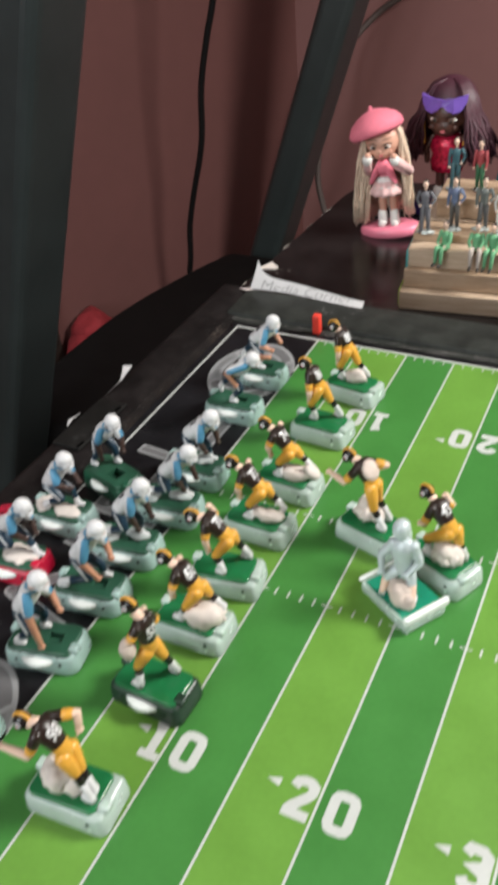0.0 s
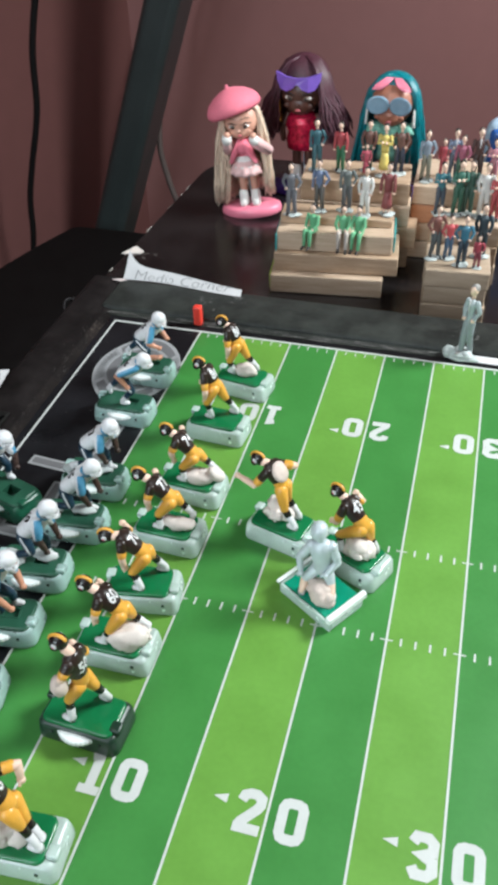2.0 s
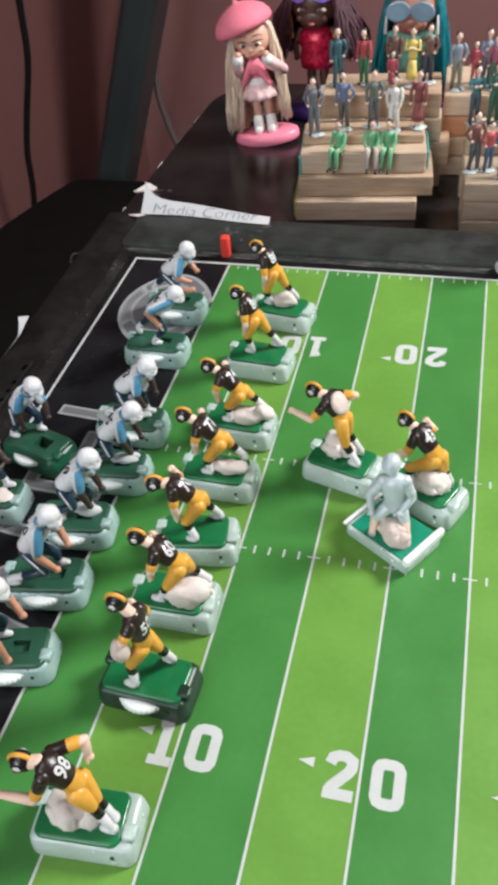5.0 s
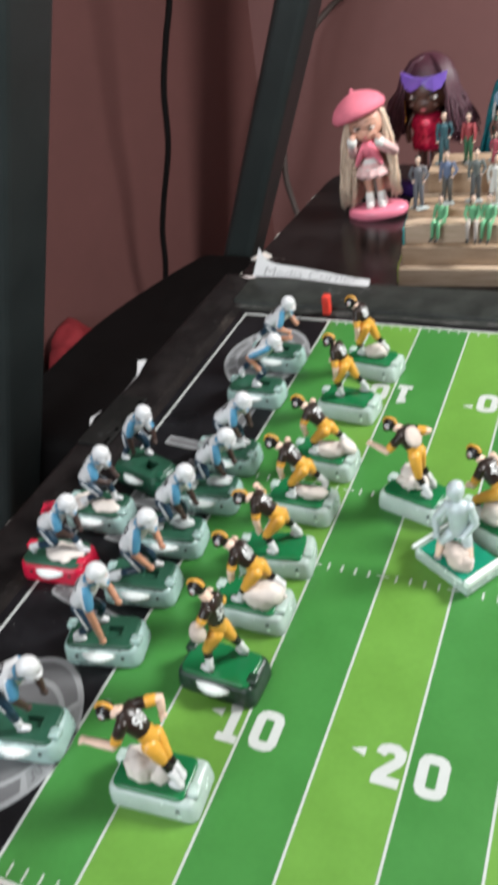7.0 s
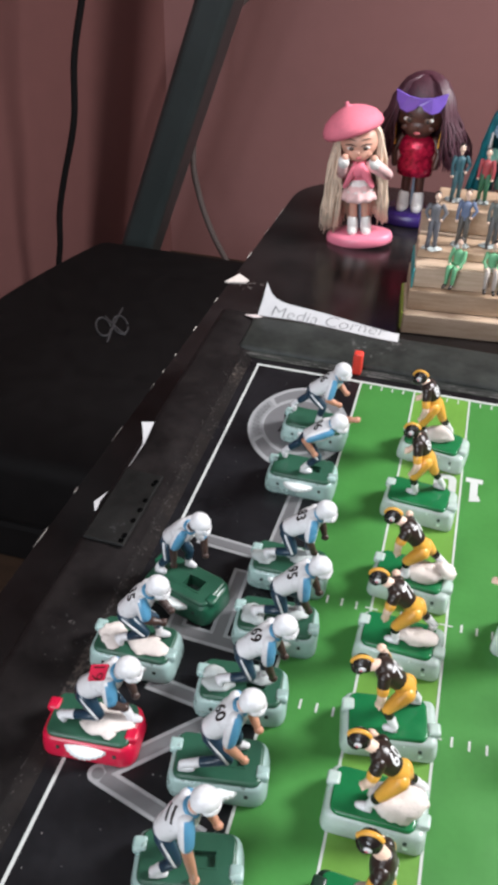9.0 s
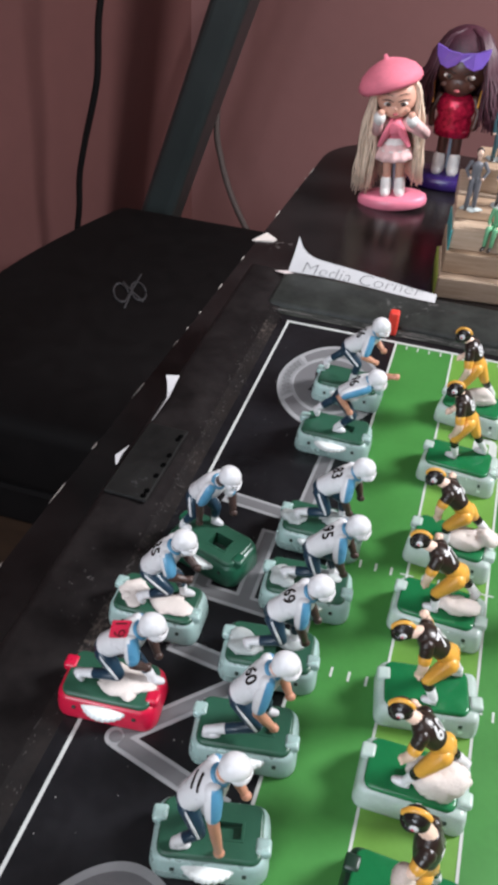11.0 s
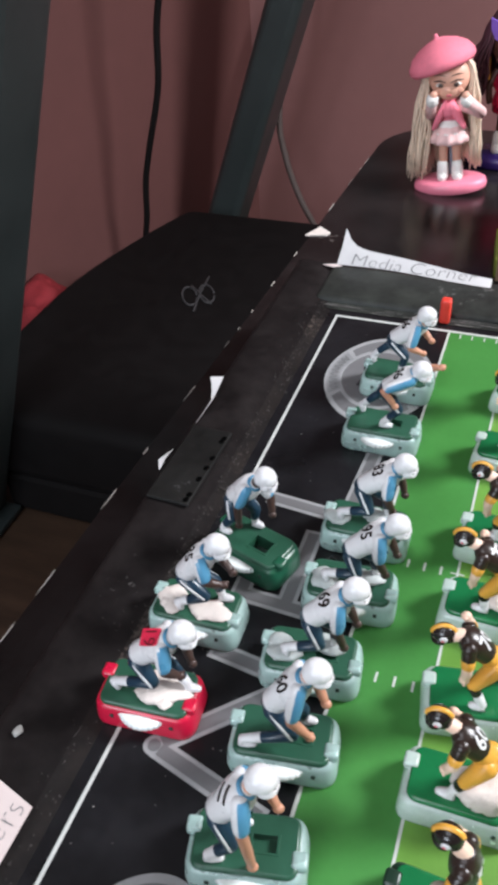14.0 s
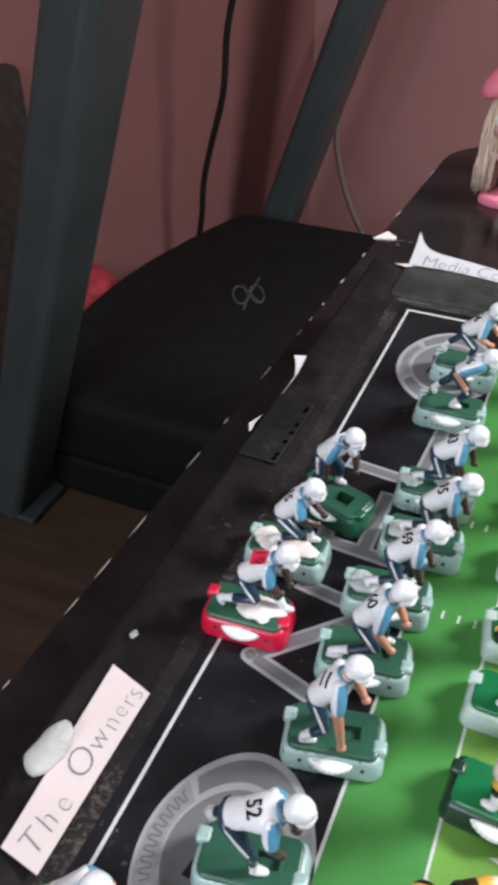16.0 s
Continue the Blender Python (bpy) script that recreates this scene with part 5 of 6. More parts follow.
A, B, C = WOODS
stand("wood_stand", pose(0.012, 0.567, DZ, 0, 0, 6), [
    (0.000, 0.098, 0.000, 0.055, 0.000, 0.0175, A), (0.002, 0.110, 0.008, 0.060, 0.0175, 0.0345, B), (0.004, 0.104, 0.0135, 0.058, 0.0345, 0.0520, A),
    (0.003, 0.0042, 0.012, 0.058, 0.0200, 0.0500, PAINT_TEAL), (-0.0015, 0.0000, 0.004, 0.055, 0.001, 0.017, PAINT_LIME), (0.1045, 0.1060, 0.016, 0.058, 0.036, 0.051, PAINT_TEAL), (0.005, 0.102, 0.030, 0.058, 0.0520, 0.0595, B)],
    "stepped stand of stacked pale pine boards on the desk")
stand("wood_stand", pose(0.012, 0.630, DZ, 0, 0, 4), [
    (0.000, 0.112, 0.002, 0.050, 0.000, 0.020, C), (0.004, 0.118, 0.000, 0.052, 0.020, 0.040, B), (0.000, 0.110, 0.001, 0.050, 0.040, 0.060, A), (0.012, 0.108, 0.002, 0.050, 0.060, 0.080, B)],
    "tall stand of stacked warm pine boards")
stand("wood_stand", pose(0.1210, 0.662, DZ, 0, 0, 2), [
    (0.000, 0.030, 0.000, 0.070, 0.000, 0.0175, A), (0.001, 0.031, 0.000, 0.070, 0.0175, 0.035, B), (0.000, 0.030, 0.000, 0.070, 0.035, 0.0525, WOOD_RED), (0.000, 0.078, 0.000, 0.070, 0.0525, 0.0700, A),
    (0.032, 0.078, 0.002, 0.070, 0.000, 0.0262, B), (0.032, 0.077, 0.002, 0.070, 0.0262, 0.0525, A)],
    "tall stand of stacked reddish wood boards")
stand("wood_stand", pose(0.1450, 0.551, DZ, 0, 0, 3), [
    (0.000, 0.052, 0.000, 0.048, 0.000, 0.0155, C), (0.001, 0.051, 0.001, 0.048, 0.0155, 0.031, C), (0.000, 0.052, 0.000, 0.048, 0.031, 0.0465, C)],
    "low stand of stacked grey pine boards")
stand("wood_stand", pose(0.1410, 0.620, DZ, 0, 0, 2), [
    (0.000, 0.061, 0.000, 0.034, 0.000, 0.0185, C), (0.000, 0.060, 0.000, 0.034, 0.0185, 0.037, B), (0.002, 0.061, 0.001, 0.034, 0.037, 0.0555, A)],
    "broad stand of stacked pine boards")

# ---------------------------------------------------------------- spectator figures
def spectator(x, y, z, turn, top, legs, hair=(0.03, 0.02, 0.015), h=0.046, seated=False, dress=False, label="small painted model person standing on a wood stand", skin=SKIN_PALE, suit=False, slim=1.0):
    """A model railway figure of one piece; the seed of its place gives it its pose."""
    k = h / 46
    m = Mesh()
    T, L, R = cloth(top), cloth(legs), cloth(hair)
    rr = random.Random(round(x * 1e5) + round(y * 1e4))
    sway = rr.uniform(-1.2, 1.2)

    def q(a, b, c):
        return Vector((a * k, b * k * slim * 0.84, c * k))
    g = k * 0.84
    if seated:
        for s in (-1, 1):
            o = rr.uniform(-1.5, 1.5)
            m.tube([q(0, s * 3, 3), q(9, s * 3.6 + o, 3.5)], [3.0 * g, 2.5 * g], L, n=8)
            m.tube([q(9, s * 3.6 + o, 3.5), q(10 + o, s * 3.4 + o, -9)], [2.4 * g, 1.8 * g], L, n=8)
            m.tube([q(10 + o, s * 3.4 + o, -10), q(14 + o, s * 3.6 + o, -11)], 1.6 * g, R, n=7)
        base = 2
    elif dress:
        m.lathe(q(0, 0, 0), [(5.6 * g, 8 * g), (5.0 * g, 14 * g), (4.0 * g, 21 * g), (3.3 * g, 25 * g)], T, n=14)
        for s in (-1, 1):
            m.tube([q(0, s * 2, 9), q(0, s * 2, 1)], [1.6 * g, 1.2 * g], skin, n=7)
            m.tube([q(-1, s * 2, 1.2), q(3, s * 2, 1.2)], 1.3 * g, R, n=7)
        base = 22
    else:
        step = rr.uniform(-2.2, 2.2)
        for s in (-1, 1):
            m.tube([q(0, s * 2.3, 23), q(0.8 + s * step * 0.4, s * 2.8, 12), q(-0.4 + s * step, s * 3.4, 2)], [3.1 * g, 2.4 * g, 2.0 * g], L, n=8)
            m.tube([q(-1 + s * step, s * 3.4, 1.4), q(3.2 + s * step, s * 4.0, 1.2)], 1.45 * g, R, n=7)
        base = 22
    m.lathe(q(0, sway * 0.5, base), [(4.4 * g, -2.5 * g if suit else -1 * g), (4.3 * g, 3 * g), (4.5 * g, 9 * g), (5.4 * g, 13 * g), (4.2 * g, 15.2 * g), (1.7 * g, 16.6 * g)], T, n=14, squash=(0.62, 0.94 * slim))
    if suit:
        m.tube([q(3.4, sway * 0.5, base + 15), q(3.6, sway * 0.5, base + 8)], [1.3 * g, 0.4 * g], WHITE_GLOSS, n=6, flat=0.5)
    kind = rr.choice(("down", "hips", "crossed", "bent", "pockets"))
    for s in (-1, 1):
        sh = q(0, s * 5.6 + sway * 0.5, base + 13)
        if seated:
            el, ha = q(2, s * 6.8, base + 6.5), q(7, s * 4, base + 3)
        elif kind == "hips" or (kind == "bent" and s > 0):
            el, ha = q(-1.0, s * 9.2, base + 7), q(2, s * 5.4, base + 2)
        elif kind == "crossed":
            el, ha = q(1.8, s * 7.2, base + 7), q(4.4, -s * 2.0, base + 8.5)
        elif kind == "pockets":
            el, ha = q(-0.6, s * 7.6, base + 6.5), q(1.6, s * 5.6, base - 0.5)
        else:
            el, ha = q(0.5, s * 7.0, base + 6), q(2.2, s * 6.8, base - 1.5)
        m.tube([sh, el, ha], [2.0 * g, 1.7 * g, 1.35 * g], T, n=8)
        m.ball(ha, 1.35 * k, skin, u=8, v=6)
    m.tube([q(0, sway * 0.5, base + 15.5), q(0.3, sway * 0.6, base + 18)], 1.4 * g, skin, n=8)
    m.ball(q(0.6, sway * 0.7, base + 20.2), (2.7 * k, 2.3 * k, 3.2 * k), skin, u=12, v=9)
    m.ball(q(-0.2, sway * 0.7, base + 21.3), (2.8 * k, 2.5 * k, 2.6 * k), R, u=12, v=8)
    if not seated:
        m.lump(q(0.5, 0, 0.4), (5.5 * k, 7.0 * k, 1.5 * k), PUTTY, rr.random() * 30, 0.45)
        m.lump(q(1.5, 4, 0.6), (3.5 * k, 3.0 * k, 1.9 * k), PUTTY, rr.random() * 30, 0.4)
        for w in m.bm.verts:
            w.co.z = max(w.co.z, 0)
    return m.object("spectator_figure", at=pose(x, y, z, 0, 0, turn), label=label, category="toy figure", group="spectator figures")


FB = 0.0097
FT, GT, HT, RT, KT = 0.0022, 0.0302, 0.0202, -0.0033, 0.0057
GREENS = (0.12, 0.46, 0.20)
CROWD = [
    (0.026, 0.600, FB, -85, (0.15, 0.15, 0.17), (0.13, 0.13, 0.15), {}), (0.048, 0.613, FB, -95, (0.12, 0.17, 0.30), (0.10, 0.09, 0.08), {}),
    (0.071, 0.618, FB, -80, (0.13, 0.15, 0.14), (0.10, 0.10, 0.10), {}), (0.088, 0.610, FB, -90, (0.72, 0.69, 0.64), (0.70, 0.67, 0.62), dict(h=0.044)),
    (0.106, 0.618, FB, -95, (0.26, 0.05, 0.05), (0.2, 0.04, 0.04), dict(dress=True)),
    (0.0485, 0.5860, FT, -110, GREENS, GREENS, dict(seated=True, label="small bright green model person seated on a board's edge")),
    (0.0735, 0.5885, FT, -85, GREENS, (0.5, 0.42, 0.36), dict(seated=True, label="small green and cream model person seated on a board's edge")),
    (0.0875, 0.5895, FT, -100, GREENS, GREENS, dict(seated=True, label="small bright green model person seated on a board's edge")),
    (0.044, 0.652, GT, -80, (0.025, 0.12, 0.15), (0.03, 0.11, 0.13), {}), (0.065, 0.655, GT, -100, (0.46, 0.035, 0.045), (0.03, 0.17, 0.07), dict(h=0.044)),
    (0.088, 0.664, GT, -90, (0.17, 0.07, 0.05), (0.05, 0.09, 0.06), dict(h=0.044)), (0.089, 0.646, GT, -85, (0.52, 0.05, 0.10), (0.5, 0.3, 0.25), dict(h=0.030, dress=True)),
    (0.104, 0.652, GT, -95, (0.72, 0.55, 0.06), (0.7, 0.5, 0.05), dict(dress=True)), (0.116, 0.660, GT, -80, (0.16, 0.07, 0.05), (0.03, 0.035, 0.06), {}),
    (0.1425, 0.674, HT, -75, (0.20, 0.25, 0.31), (0.20, 0.19, 0.13), {}), (0.157, 0.690, HT, -90, (0.5, 0.04, 0.06), (0.4, 0.04, 0.05), dict(h=0.034)),
    (0.166, 0.682, HT, -80, (0.16, 0.20, 0.30), (0.09, 0.10, 0.13), dict(suit=True)), (0.173, 0.676, HT, -100, (0.40, 0.08, 0.15), (0.06, 0.16, 0.10), dict(h=0.043)),
    (0.187, 0.680, HT, -85, (0.085, 0.035, 0.03), (0.07, 0.04, 0.035), dict(suit=True, h=0.049)), (0.201, 0.676, HT, -95, (0.55, 0.20, 0.25), (0.4, 0.12, 0.16), dict(h=0.042)),
    (0.160, 0.640, KT, -75, (0.03, 0.20, 0.24), (0.06, 0.08, 0.11), {}), (0.175, 0.640, KT, -80, (0.03, 0.15, 0.10), (0.03, 0.12, 0.07), dict(h=0.049)),
    (0.184, 0.644, KT, -100, (0.04, 0.10, 0.07), (0.035, 0.09, 0.06), dict(h=0.048)), (0.197, 0.640, KT, -90, (0.68, 0.66, 0.62), (0.62, 0.58, 0.53), dict(h=0.048)),
    (0.207, 0.638, KT, -90, (0.55, 0.05, 0.06), (0.45, 0.04, 0.05), dict(h=0.044)),
    (0.161, 0.572, RT, -60, (0.22, 0.07, 0.05), (0.09, 0.10, 0.10), {}), (0.1715, 0.573, RT, -70, (0.55, 0.04, 0.05), (0.05, 0.10, 0.17), dict(h=0.038)),
    (0.183, 0.564, RT, -80, (0.025, 0.17, 0.26), (0.03, 0.05, 0.07), dict(h=0.043)), (0.197, 0.582, RT, -90, (0.03, 0.055, 0.07), (0.03, 0.05, 0.06), {}),
    (0.1955, 0.562, RT, -90, (0.46, 0.03, 0.06), (0.25, 0.03, 0.05), dict(h=0.028)),
]
MOVE = {GT: -0.010, HT: -0.0135, KT: -0.0135, RT: -0.011, FT: -0.003, FB: -0.003}
for x, y, z, turn, a, b, kw in CROWD:
    spectator(x + MOVE[z], y, z, turn, a, b, **kw)
m = Mesh()
m.lump((0, 0, 0.0015), (0.010, 0.006, 0.003), PUTTY, 21, 0.4)
m.lump((-0.009, 0.002, 0.003), (0.004, 0.004, 0.005), PUTTY, 22, 0.4)
for w in m.bm.verts:
    w.co.z = max(w.co.z, 0)
m.object("putty_lump", at=pose(0.183, 0.4195, 0.0004), label="white putty lump at the field's sideline", category="putty")
spectator(0.1835, 0.4215, 0.0040, -120, (0.34, 0.40, 0.42), (0.24, 0.28, 0.30), hair=(0.3, 0.28, 0.26), h=0.052, slim=0.62, suit=True, label="grey painted model person standing at the field's sideline")
m = Mesh()
m.poly([(0.1905, 0.4165), (0.265, 0.4160), (0.266, 0.4235), (0.1895, 0.4245)], PAPER, 0.0008, 0.0014)
m.object("paper_strip", label="blank white paper strip along the sideline", category="paper")

# ---------------------------------------------------------------- dolls
PINK = material("pink_felt", (0.80, 0.20, 0.27), 0.8, vary=0.08, scale=300, bump=0.2, bump_scale=900)
PINK_BASE = material("pink_plastic", (0.80, 0.22, 0.31), 0.35)
PINK_PALE = material("pale_pink_cloth", (0.80, 0.52, 0.50), 0.75, vary=0.15, scale=200, bump=0.3)
BLONDE = material("blonde_hair", (0.74, 0.58, 0.44), 0.42, vary=0.35, scale=60, stretch=(14, 14, 1))
DOLL_SKIN = material("doll_skin", (0.66, 0.36, 0.26), 0.45)
DOLL_BROWN = material("doll_brown_skin", (0.085, 0.034, 0.024), 0.4)
DOLL_RUST = material("doll_rust_skin", (0.40, 0.16, 0.10), 0.4)
HAIR_PLUM = material("plum_hair", (0.062, 0.017, 0.028), 0.50, vary=0.6, scale=60, stretch=(14, 14, 1))
HAIR_TEAL = material("teal_hair", (0.008, 0.17, 0.20), 0.34, vary=0.6, scale=60, stretch=(14, 14, 1))
SEQUIN = material("red_sequins", (0.54, 0.016, 0.060), 0.22, vary=0.8, scale=260, metal=0.35, bump=0.8, bump_scale=420)
PURPLE = material("purple_plastic", (0.20, 0.11, 0.50), 0.3)
PURPLE_BASE = material("deep_purple_plastic", (0.045, 0.022, 0.16), 0.25)
AQUA_LENS = material("aqua_lens", (0.36, 0.54, 0.68), 0.12, transmission=0.4)
MINT = material("mint_cloth", (0.20, 0.46, 0.36), 0.7, vary=0.3, scale=200)
SHOE_WHITE = material("white_vinyl", (0.80, 0.78, 0.74), 0.4)
EYE_DARK = material("eye_print", (0.03, 0.02, 0.018), 0.4)
LIP = material("lip_print", (0.50, 0.12, 0.13), 0.4)
BLUE_PLASTIC = material("blue_plastic", (0.03, 0.12, 0.42), 0.3)
PALE_BLUE = material("pale_blue_plastic", (0.45, 0.58, 0.72), 0.35)


def strands(m, hc, r, mat, seed, count, angles, low, flare, rise=0.80, thick=0.9, wave=1.0, depth=0.9):
    """Fine hair from the crown over the head and down. Angles run from the face (0) round by +x; low is the z of the ends."""
    rr = random.Random(seed)
    for k in range(count):
        a0, a1 = angles[k % len(angles)]
        a = radians(rr.uniform(a0, a1))
        d = Vector((math.sin(a), -math.cos(a) * depth, 0))
        w, z1, fl = rr.uniform(0.92, 1.10), low * MM + rr.uniform(-3, 5) * MM, 1.05 + (flare - 1.05) * rr.random() ** 0.6
        ph = rr.uniform(0, 6.28)
        top = Vector(hc)
        pts = [top + d * r * 0.12 + Vector((0, 0, r * (rise + 0.26))), top + d * r * 0.62 * w + Vector((0, 0, r * (rise + 0.08))),
               top + d * r * 1.00 * w + Vector((0, 0, r * 0.42)), top + d * r * 1.10 * w]
        for j in (1, 2, 3, 4):
            s = j / 4
            sw = math.sin(ph + s * 5) * wave * MM
            pts.append(top + d * r * (1.10 * w + (fl - 1.10) * s ** 0.8 * w) + Vector((sw, sw * 0.6, (z1 - top.z) * s)))
        m.tube(pts, [thick * MM * v for v in (0.8, 1, 1.1, 1.1, 1.1, 1.0, 0.85, 0.45)], mat, n=5, cap=False)


def doll(at, label, skin, scale, dress, head, base_mat, big=1.0, lift=0):
    """A big-headed fashion doll of one piece, facing -y, on its stand."""
    m = Mesh()
    m.lathe((0, 0, 0), [(30 * MM, 0), (32.5 * MM, 1.5 * MM), (33 * MM, 5 * MM), (32 * MM, 8.5 * MM), (29 * MM, 10 * MM), (4 * MM, 10.3 * MM)], base_mat, n=44, squash=(0.93, 0.54))
    m.tube([V(0, 9, 10), V(0, 8, 48 + lift)], 1.6 * MM, PALE_BLUE, n=8)
    for s in (-1, 1):
        m.tube([V(s * 6, -1, 12), V(s * 6, -1, 23)], [5.2 * MM, 4.6 * MM], SHOE_WHITE, n=12)
        m.tube([V(s * 6, 0, 13), V(s * 6.4, -6, 12.5)], [4.6 * MM, 4.2 * MM], SHOE_WHITE, n=12)
        m.tube([V(s * 5.6, 0, 22), V(s * 5.2, 0, 38 + lift)], [3.7 * MM, 4.1 * MM], skin, n=10)
    before = set(m.bm.verts)
    dress(m)
    for w in set(m.bm.verts) - before:
        w.co.z += lift * MM
    m.tube([V(0, 0, 62 + lift), V(0, 0, 70 + lift)], 3.4 * MM, skin, n=10)
    hc = V(0, 0, 84 + lift)
    r = big
    m.ball(hc, (19 * r * MM, 17 * r * MM, 18 * r * MM), skin, u=24, v=16)
    m.ball(hc + V(0, -9, -9) * r, (12 * r * MM, 8 * r * MM, 9 * r * MM), skin, u=16, v=10)
    for s in (-1, 1):
        m.ball(hc + V(s * 7.4, -15.0 + (1.0 if skin is not DOLL_SKIN else 0), -3.4) * r, (3.8 * r * MM, 1.4 * r * MM, 1.9 * r * MM), SHOE_WHITE, u=12, v=8)
        m.ball(hc + V(s * 6.8, -16.3, -3.6) * r, (2.6 * r * MM, 1.0 * r * MM, 2.0 * r * MM), cloth((0.16, 0.10, 0.07)), u=10, v=8)
        m.ball(hc + V(s * 6.8, -17.0, -3.6) * r, (1.3 * r * MM, 0.6 * r * MM, 1.4 * r * MM), EYE_DARK, u=10, v=8)
        m.tube([hc + V(s * 2.4, -16.9, -1.4) * r, hc + V(s * 7, -16.6, 0.4) * r, hc + V(s * 12.6, -13.0, -0.6) * r], [0.3 * MM, 0.6 * MM, 0.4 * MM], EYE_DARK, n=5)
        m.tube([hc + V(s * 3, -17.0, 4.2) * r, hc + V(s * 8, -15.8, 5.6) * r, hc + V(s * 12.5, -12.8, 4.2) * r], [0.3 * MM, 0.4 * MM, 0.2 * MM], cloth((0.22, 0.12, 0.08)), n=5)
        m.ball(hc + V(s * 9.5, -14.0, -9.5) * r, (3.2 * MM, 1.0 * MM, 2.2 * MM), skin, u=8, v=6)
    m.ball(hc + V(0, -17.4, -8) * r, (1.5 * MM, 1.5 * MM, 1.3 * MM), skin, u=8, v=6)
    m.ball(hc + V(0, -16.6, -12.6) * r, (2.6 * MM, 1.1 * MM, 1.2 * MM), LIP, u=10, v=6)
    head(m, hc, 19 * r * MM)
    for w in m.bm.verts:
        w.co *= scale
    return m.object("fashion_doll", at=at, label=label, category="doll", group="fashion dolls")


def pink_dress(m):
    # ruffled pale skirt, pink scarf, pale jacket with the arms lifted
    before = set(m.bm.verts)
    m.lathe(V(0, 0, 0), [(16.5 * MM, 33 * MM), (16 * MM, 37 * MM), (12 * MM, 45 * MM), (8 * MM, 50 * MM)], PINK_PALE, n=44)
    m.lathe(V(0, 0, 0), [(15 * MM, 37.5 * MM), (14 * MM, 41 * MM), (9.5 * MM, 49 * MM), (7 * MM, 51 * MM)], SHOE_WHITE, n=44)
    for w in set(m.bm.verts) - before:
        a = math.atan2(w.co.y, w.co.x)
        w.co.xy *= 1 + 0.07 * math.sin(11 * a) * (0.051 - w.co.z) / 0.018
    m.lathe(V(0, 0, 0), [(9.5 * MM, 47 * MM), (9 * MM, 53 * MM), (10 * MM, 61 * MM), (6 * MM, 66 * MM), (3.5 * MM, 68 * MM)], PINK, n=20, squash=(1, 0.8))
    for s, pts in ((-1, [(-9, -2, 62), (-15, -9, 58), (-13, -17, 70)]), (1, [(9, -2, 62), (25, -9, 56), (15, -17, 68)])):
        m.tube([V(*p) for p in pts], [5.2 * MM, 4.8 * MM, 4.4 * MM], PINK_PALE, n=12)
        m.tube([V(*pts[-1]) - V(*pts[-2]).normalized() * 0.001, V(*pts[-1]) + (V(*pts[-1]) - V(*pts[-2])).normalized() * 0.003], 4.9 * MM, SHOE_WHITE, n=12)
        m.ball(V(*pts[-1]) + V(-s * 1.5, -2, 5), 3.3 * MM, DOLL_SKIN, u=10, v=8)
    for s in (-1, 1):
        m.tube([V(s * 2, -9, 66), V(s * 7, -12, 56), V(s * 12, -12, 47)], [3.0 * MM, 4.4 * MM, 2.6 * MM], PINK, n=8, flat=0.4)
    m.ball(V(0, -10, 60), (6.5 * MM, 3.6 * MM, 6.5 * MM), PINK, u=12, v=8)


def pink_head(m, hc, r):
    m.ball(hc + V(0, 5, 4), (17.2 * MM, 15 * MM, 15.6 * MM), BLONDE, u=24, v=14)
    strands(m, hc, r, BLONDE, 4, 230, ((232, 292), (195, 262), (245, 290)), 15, 1.95, thick=0.85, wave=2.6)
    strands(m, hc, r, BLONDE, 9, 120, ((74, 112), (110, 170)), 20, 1.42, thick=0.85, wave=2.4)
    # beret: a wide soft disc low over one side, with its stalk
    mt = pose(0, 0, 0, -6, -15, 0)
    m.lathe(hc + V(-5, 0, 8.0), [(15 * MM, -2.5 * MM), (24.5 * MM, -1.5 * MM), (26.8 * MM, 1.5 * MM), (26.3 * MM, 5.5 * MM), (22.5 * MM, 11.5 * MM), (15.5 * MM, 16.5 * MM), (8 * MM, 19.5 * MM), (2.0 * MM, 21 * MM), (1.4 * MM, 24 * MM)], PINK, n=36, m=mt)


def red_dress(m):
    m.lathe(V(0, 0, 0), [(14 * MM, 34 * MM), (15 * MM, 42 * MM), (13 * MM, 48 * MM), (15.5 * MM, 54 * MM), (14 * MM, 61 * MM), (7 * MM, 67 * MM)], SEQUIN, n=32, squash=(1, 0.75))
    for s in (-1, 1):
        m.tube([V(s * 13, 0, 62), V(s * 18, -2, 52), V(s * 16, -6, 42)], [3.2 * MM, 2.8 * MM, 2.4 * MM], DOLL_BROWN, n=9)


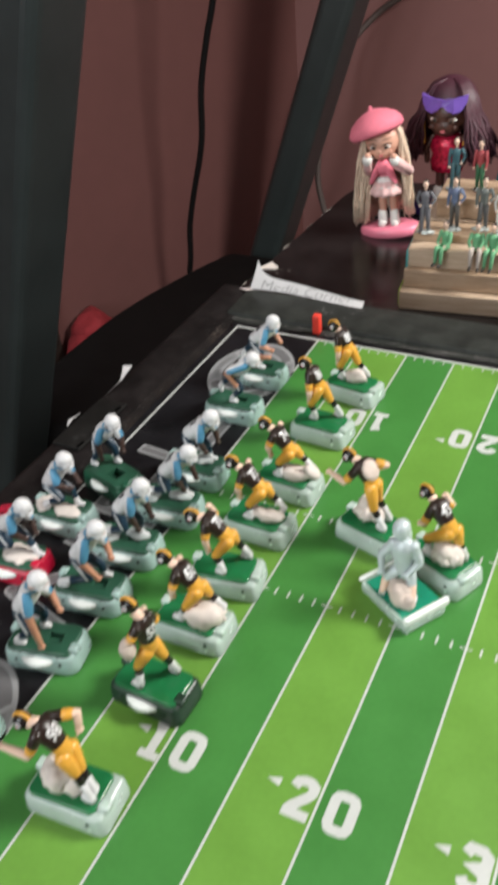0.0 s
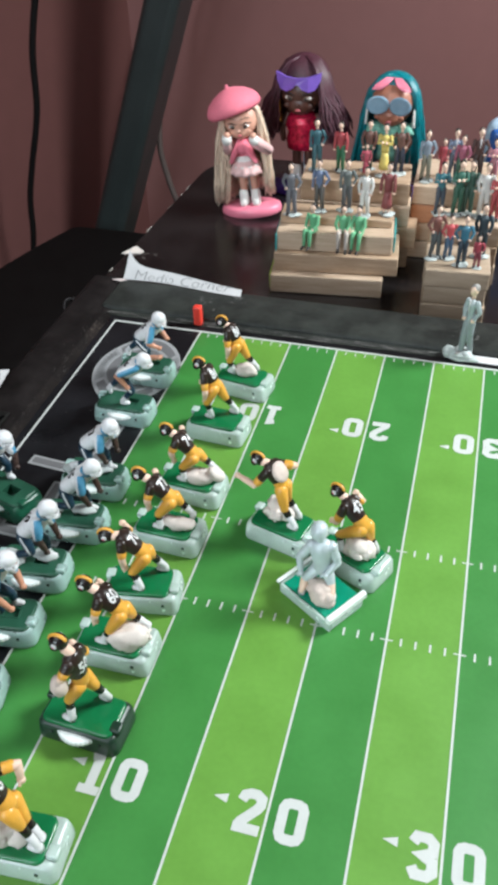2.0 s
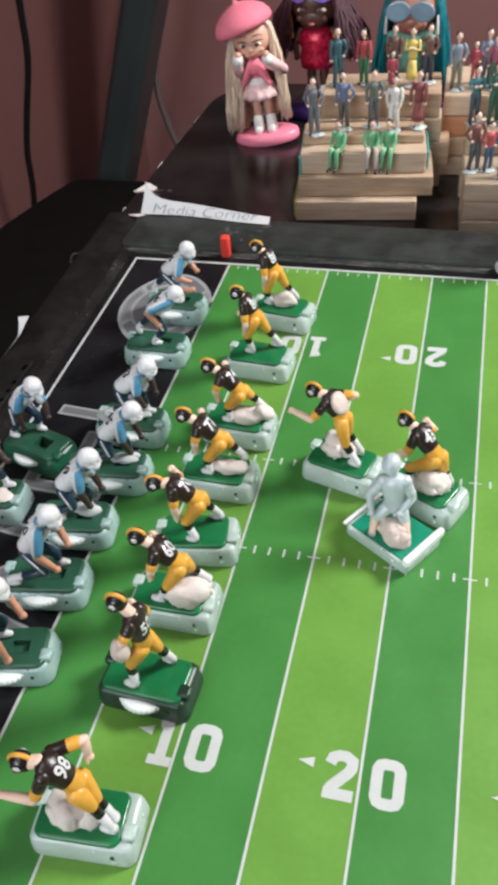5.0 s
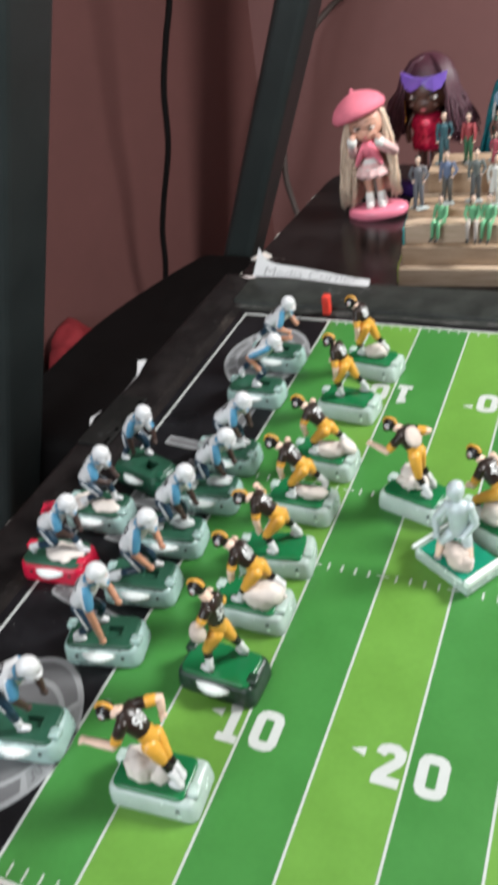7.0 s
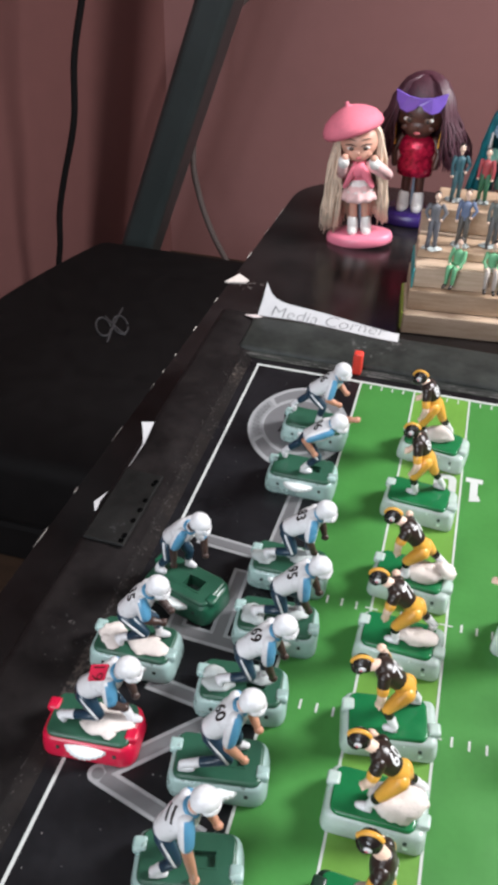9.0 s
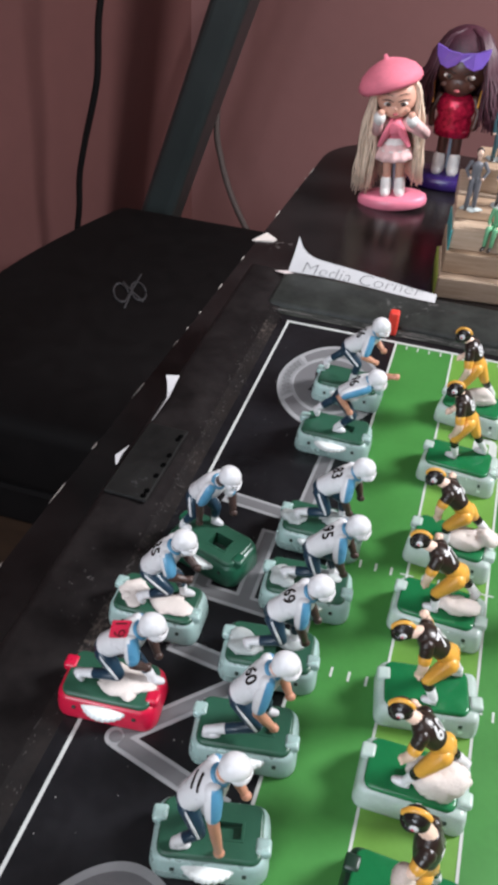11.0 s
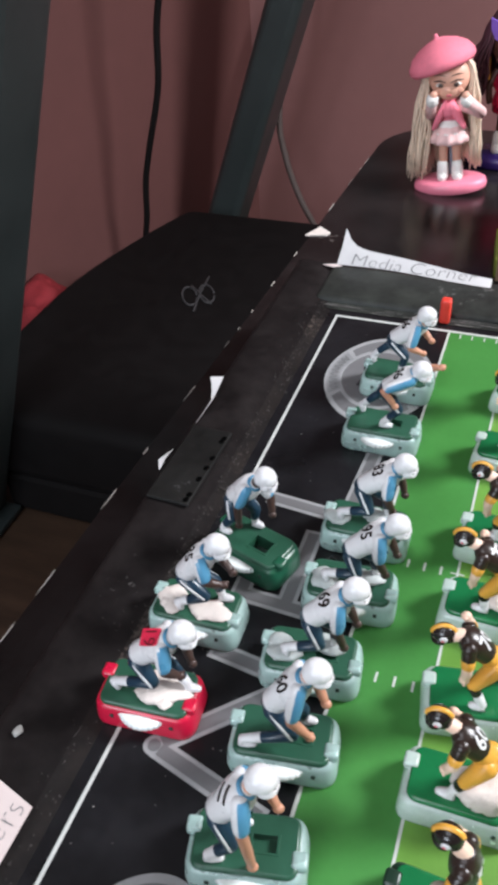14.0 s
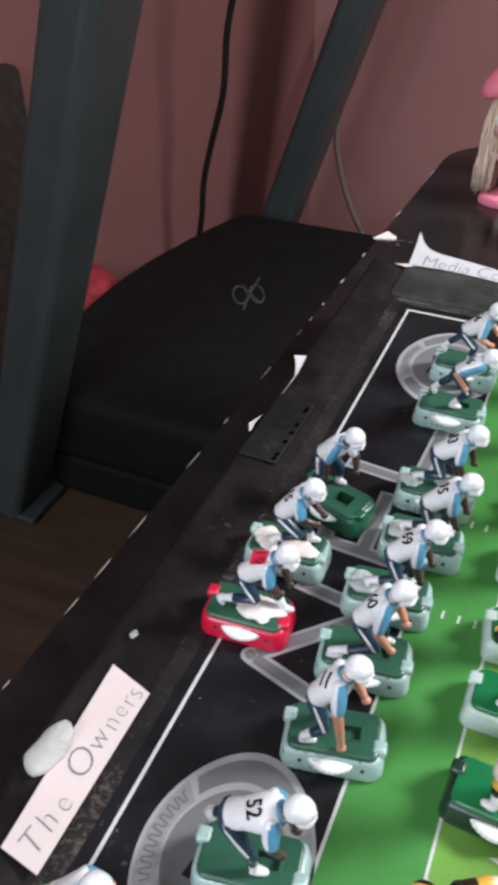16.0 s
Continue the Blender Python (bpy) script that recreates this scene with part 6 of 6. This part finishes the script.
def red_head(m, hc, r):
    m.ball(hc + V(0, 5, 5.5), (23 * MM, 19.5 * MM, 22 * MM), HAIR_PLUM, u=24, v=14)
    strands(m, hc, r * 1.08, HAIR_PLUM, 3, 560, ((50, 125), (235, 310), (56, 100), (260, 304), (120, 240)), 52, 1.85, rise=0.94, thick=1.05, wave=2.2)
    # flat cat-eye sunglasses pushed up on the forehead, gold drops beside the face
    edge = [(0, 4.6), (9, 5.4), (16, 7.6), (19.5, 8.4), (18.6, 1.5), (15, -4.6), (9.5, -6.2), (4, -3.6), (1.2, -0.6)]
    edge = edge + [(-x, z) for x, z in edge[:0:-1]]
    for y0, y1 in ((-21.0, -18.6),):
        a = [m.bm.verts.new(hc + V(x, y0 + 0.016 * x * x, z + 8.6)) for x, z in edge]
        b = [m.bm.verts.new(hc + V(x, y1 + 0.016 * x * x, z + 8.6)) for x, z in edge]
        n = len(edge)
        f = [m.bm.faces.new(a), m.bm.faces.new(b[::-1])] + [m.bm.faces.new((a[i], b[i], b[(i + 1) % n], a[(i + 1) % n])) for i in range(n)]
        m._paint(f, PURPLE, False)
        bmesh.ops.recalc_face_normals(m.bm, faces=f)
    for s in (-1, 1):
        m.tube([hc + V(s * 19.0, -9, -4), hc + V(s * 17, -12, -24)], 0.9 * MM, GOLD, n=6)


def mint_dress(m):
    m.lathe(V(0, 0, 0), [(12 * MM, 36 * MM), (10 * MM, 44 * MM), (9 * MM, 52 * MM), (13 * MM, 60 * MM), (12 * MM, 65 * MM), (5 * MM, 69 * MM)], MINT, n=24, squash=(1, 0.85))
    for s in (-1, 1):
        m.lump(V(s * 14, -5, 62), (0.009, 0.008, 0.007), MINT, 60 + s, 0.4)
        m.tube([V(s * 13, -2, 62), V(s * 18, -4, 53), V(s * 14, -8, 45)], [4.2 * MM, 3.4 * MM, 2.6 * MM], DOLL_RUST, n=9)


def mint_head(m, hc, r):
    m.ball(hc + V(0, 5, 4), (21 * MM, 17.5 * MM, 19 * MM), HAIR_TEAL, u=24, v=14)
    strands(m, hc, r * 1.03, HAIR_TEAL, 8, 340, ((70, 125), (235, 290), (80, 110), (250, 280), (125, 235)), 22, 1.62, rise=0.84, thick=0.9, wave=0.8)
    for s in (-1, 1):
        # large round pale glasses, drop earrings, rose streaks at the parting
        m.lathe(hc + V(s * 9.6, -18.5, 1.5), [(8.8 * MM, 0), (9.2 * MM, 0.8 * MM), (8.6 * MM, 1.8 * MM), (7.0 * MM, 1.4 * MM), (2 * MM, 1.9 * MM)], AQUA_LENS, n=24, m=pose(0, 0, 0, 90, 0, -s * 8), squash=(1.05, 0.82))
        m.tube([hc + V(s * 20, -9, -4), hc + V(s * 20.5, -9, -17)], [0.9 * MM, 1.5 * MM], SHOE_WHITE, n=6)
        for k in range(7):
            m.tube([hc + V(s * (1 + k * 0.8), -6, 19.8), hc + V(s * (4.5 + k * 1.5), -12.5 + k * 0.3, 16.0 - k * 0.2), hc + V(s * (10 + k), -13.5, 12)], [0.9 * MM, 1.0 * MM, 0.5 * MM], PINK_BASE, n=5)


doll(pose(-0.0475, 0.728, DZ, 0, -6, 6), "pink dressed fashion doll with beret and long blonde hair", DOLL_SKIN, 1.03, pink_dress, pink_head, PINK_BASE, big=0.90, lift=10)
doll(pose(-0.0085, 0.796, DZ, 0, -1, -3), "brown fashion doll in red sequins with purple glasses", DOLL_BROWN, 1.20, red_dress, red_head, PURPLE_BASE, big=1.05, lift=6)
doll(pose(0.082, 0.800, DZ, 0, 0, -4), "fashion doll with long teal hair and aqua glasses", DOLL_RUST, 1.19, mint_dress, mint_head, PURPLE_BASE)

bag = thing("blue_case", pose(0.207, 0.78, DZ, 0, 0, -5), "rounded blue plastic case with pale blue rim", "case")
m = Mesh()
m.box((0, 0, 0.048), (0.060, 0.030, 0.096), PALE_BLUE, bevel=0.012, segs=4, smooth=True)
m.object("rim", bag)
m = Mesh()
m.box((0.000, -0.011, 0.062), (0.050, 0.014, 0.056), BLUE_PLASTIC, bevel=0.006, segs=4, smooth=True)
m.object("panel", bag)
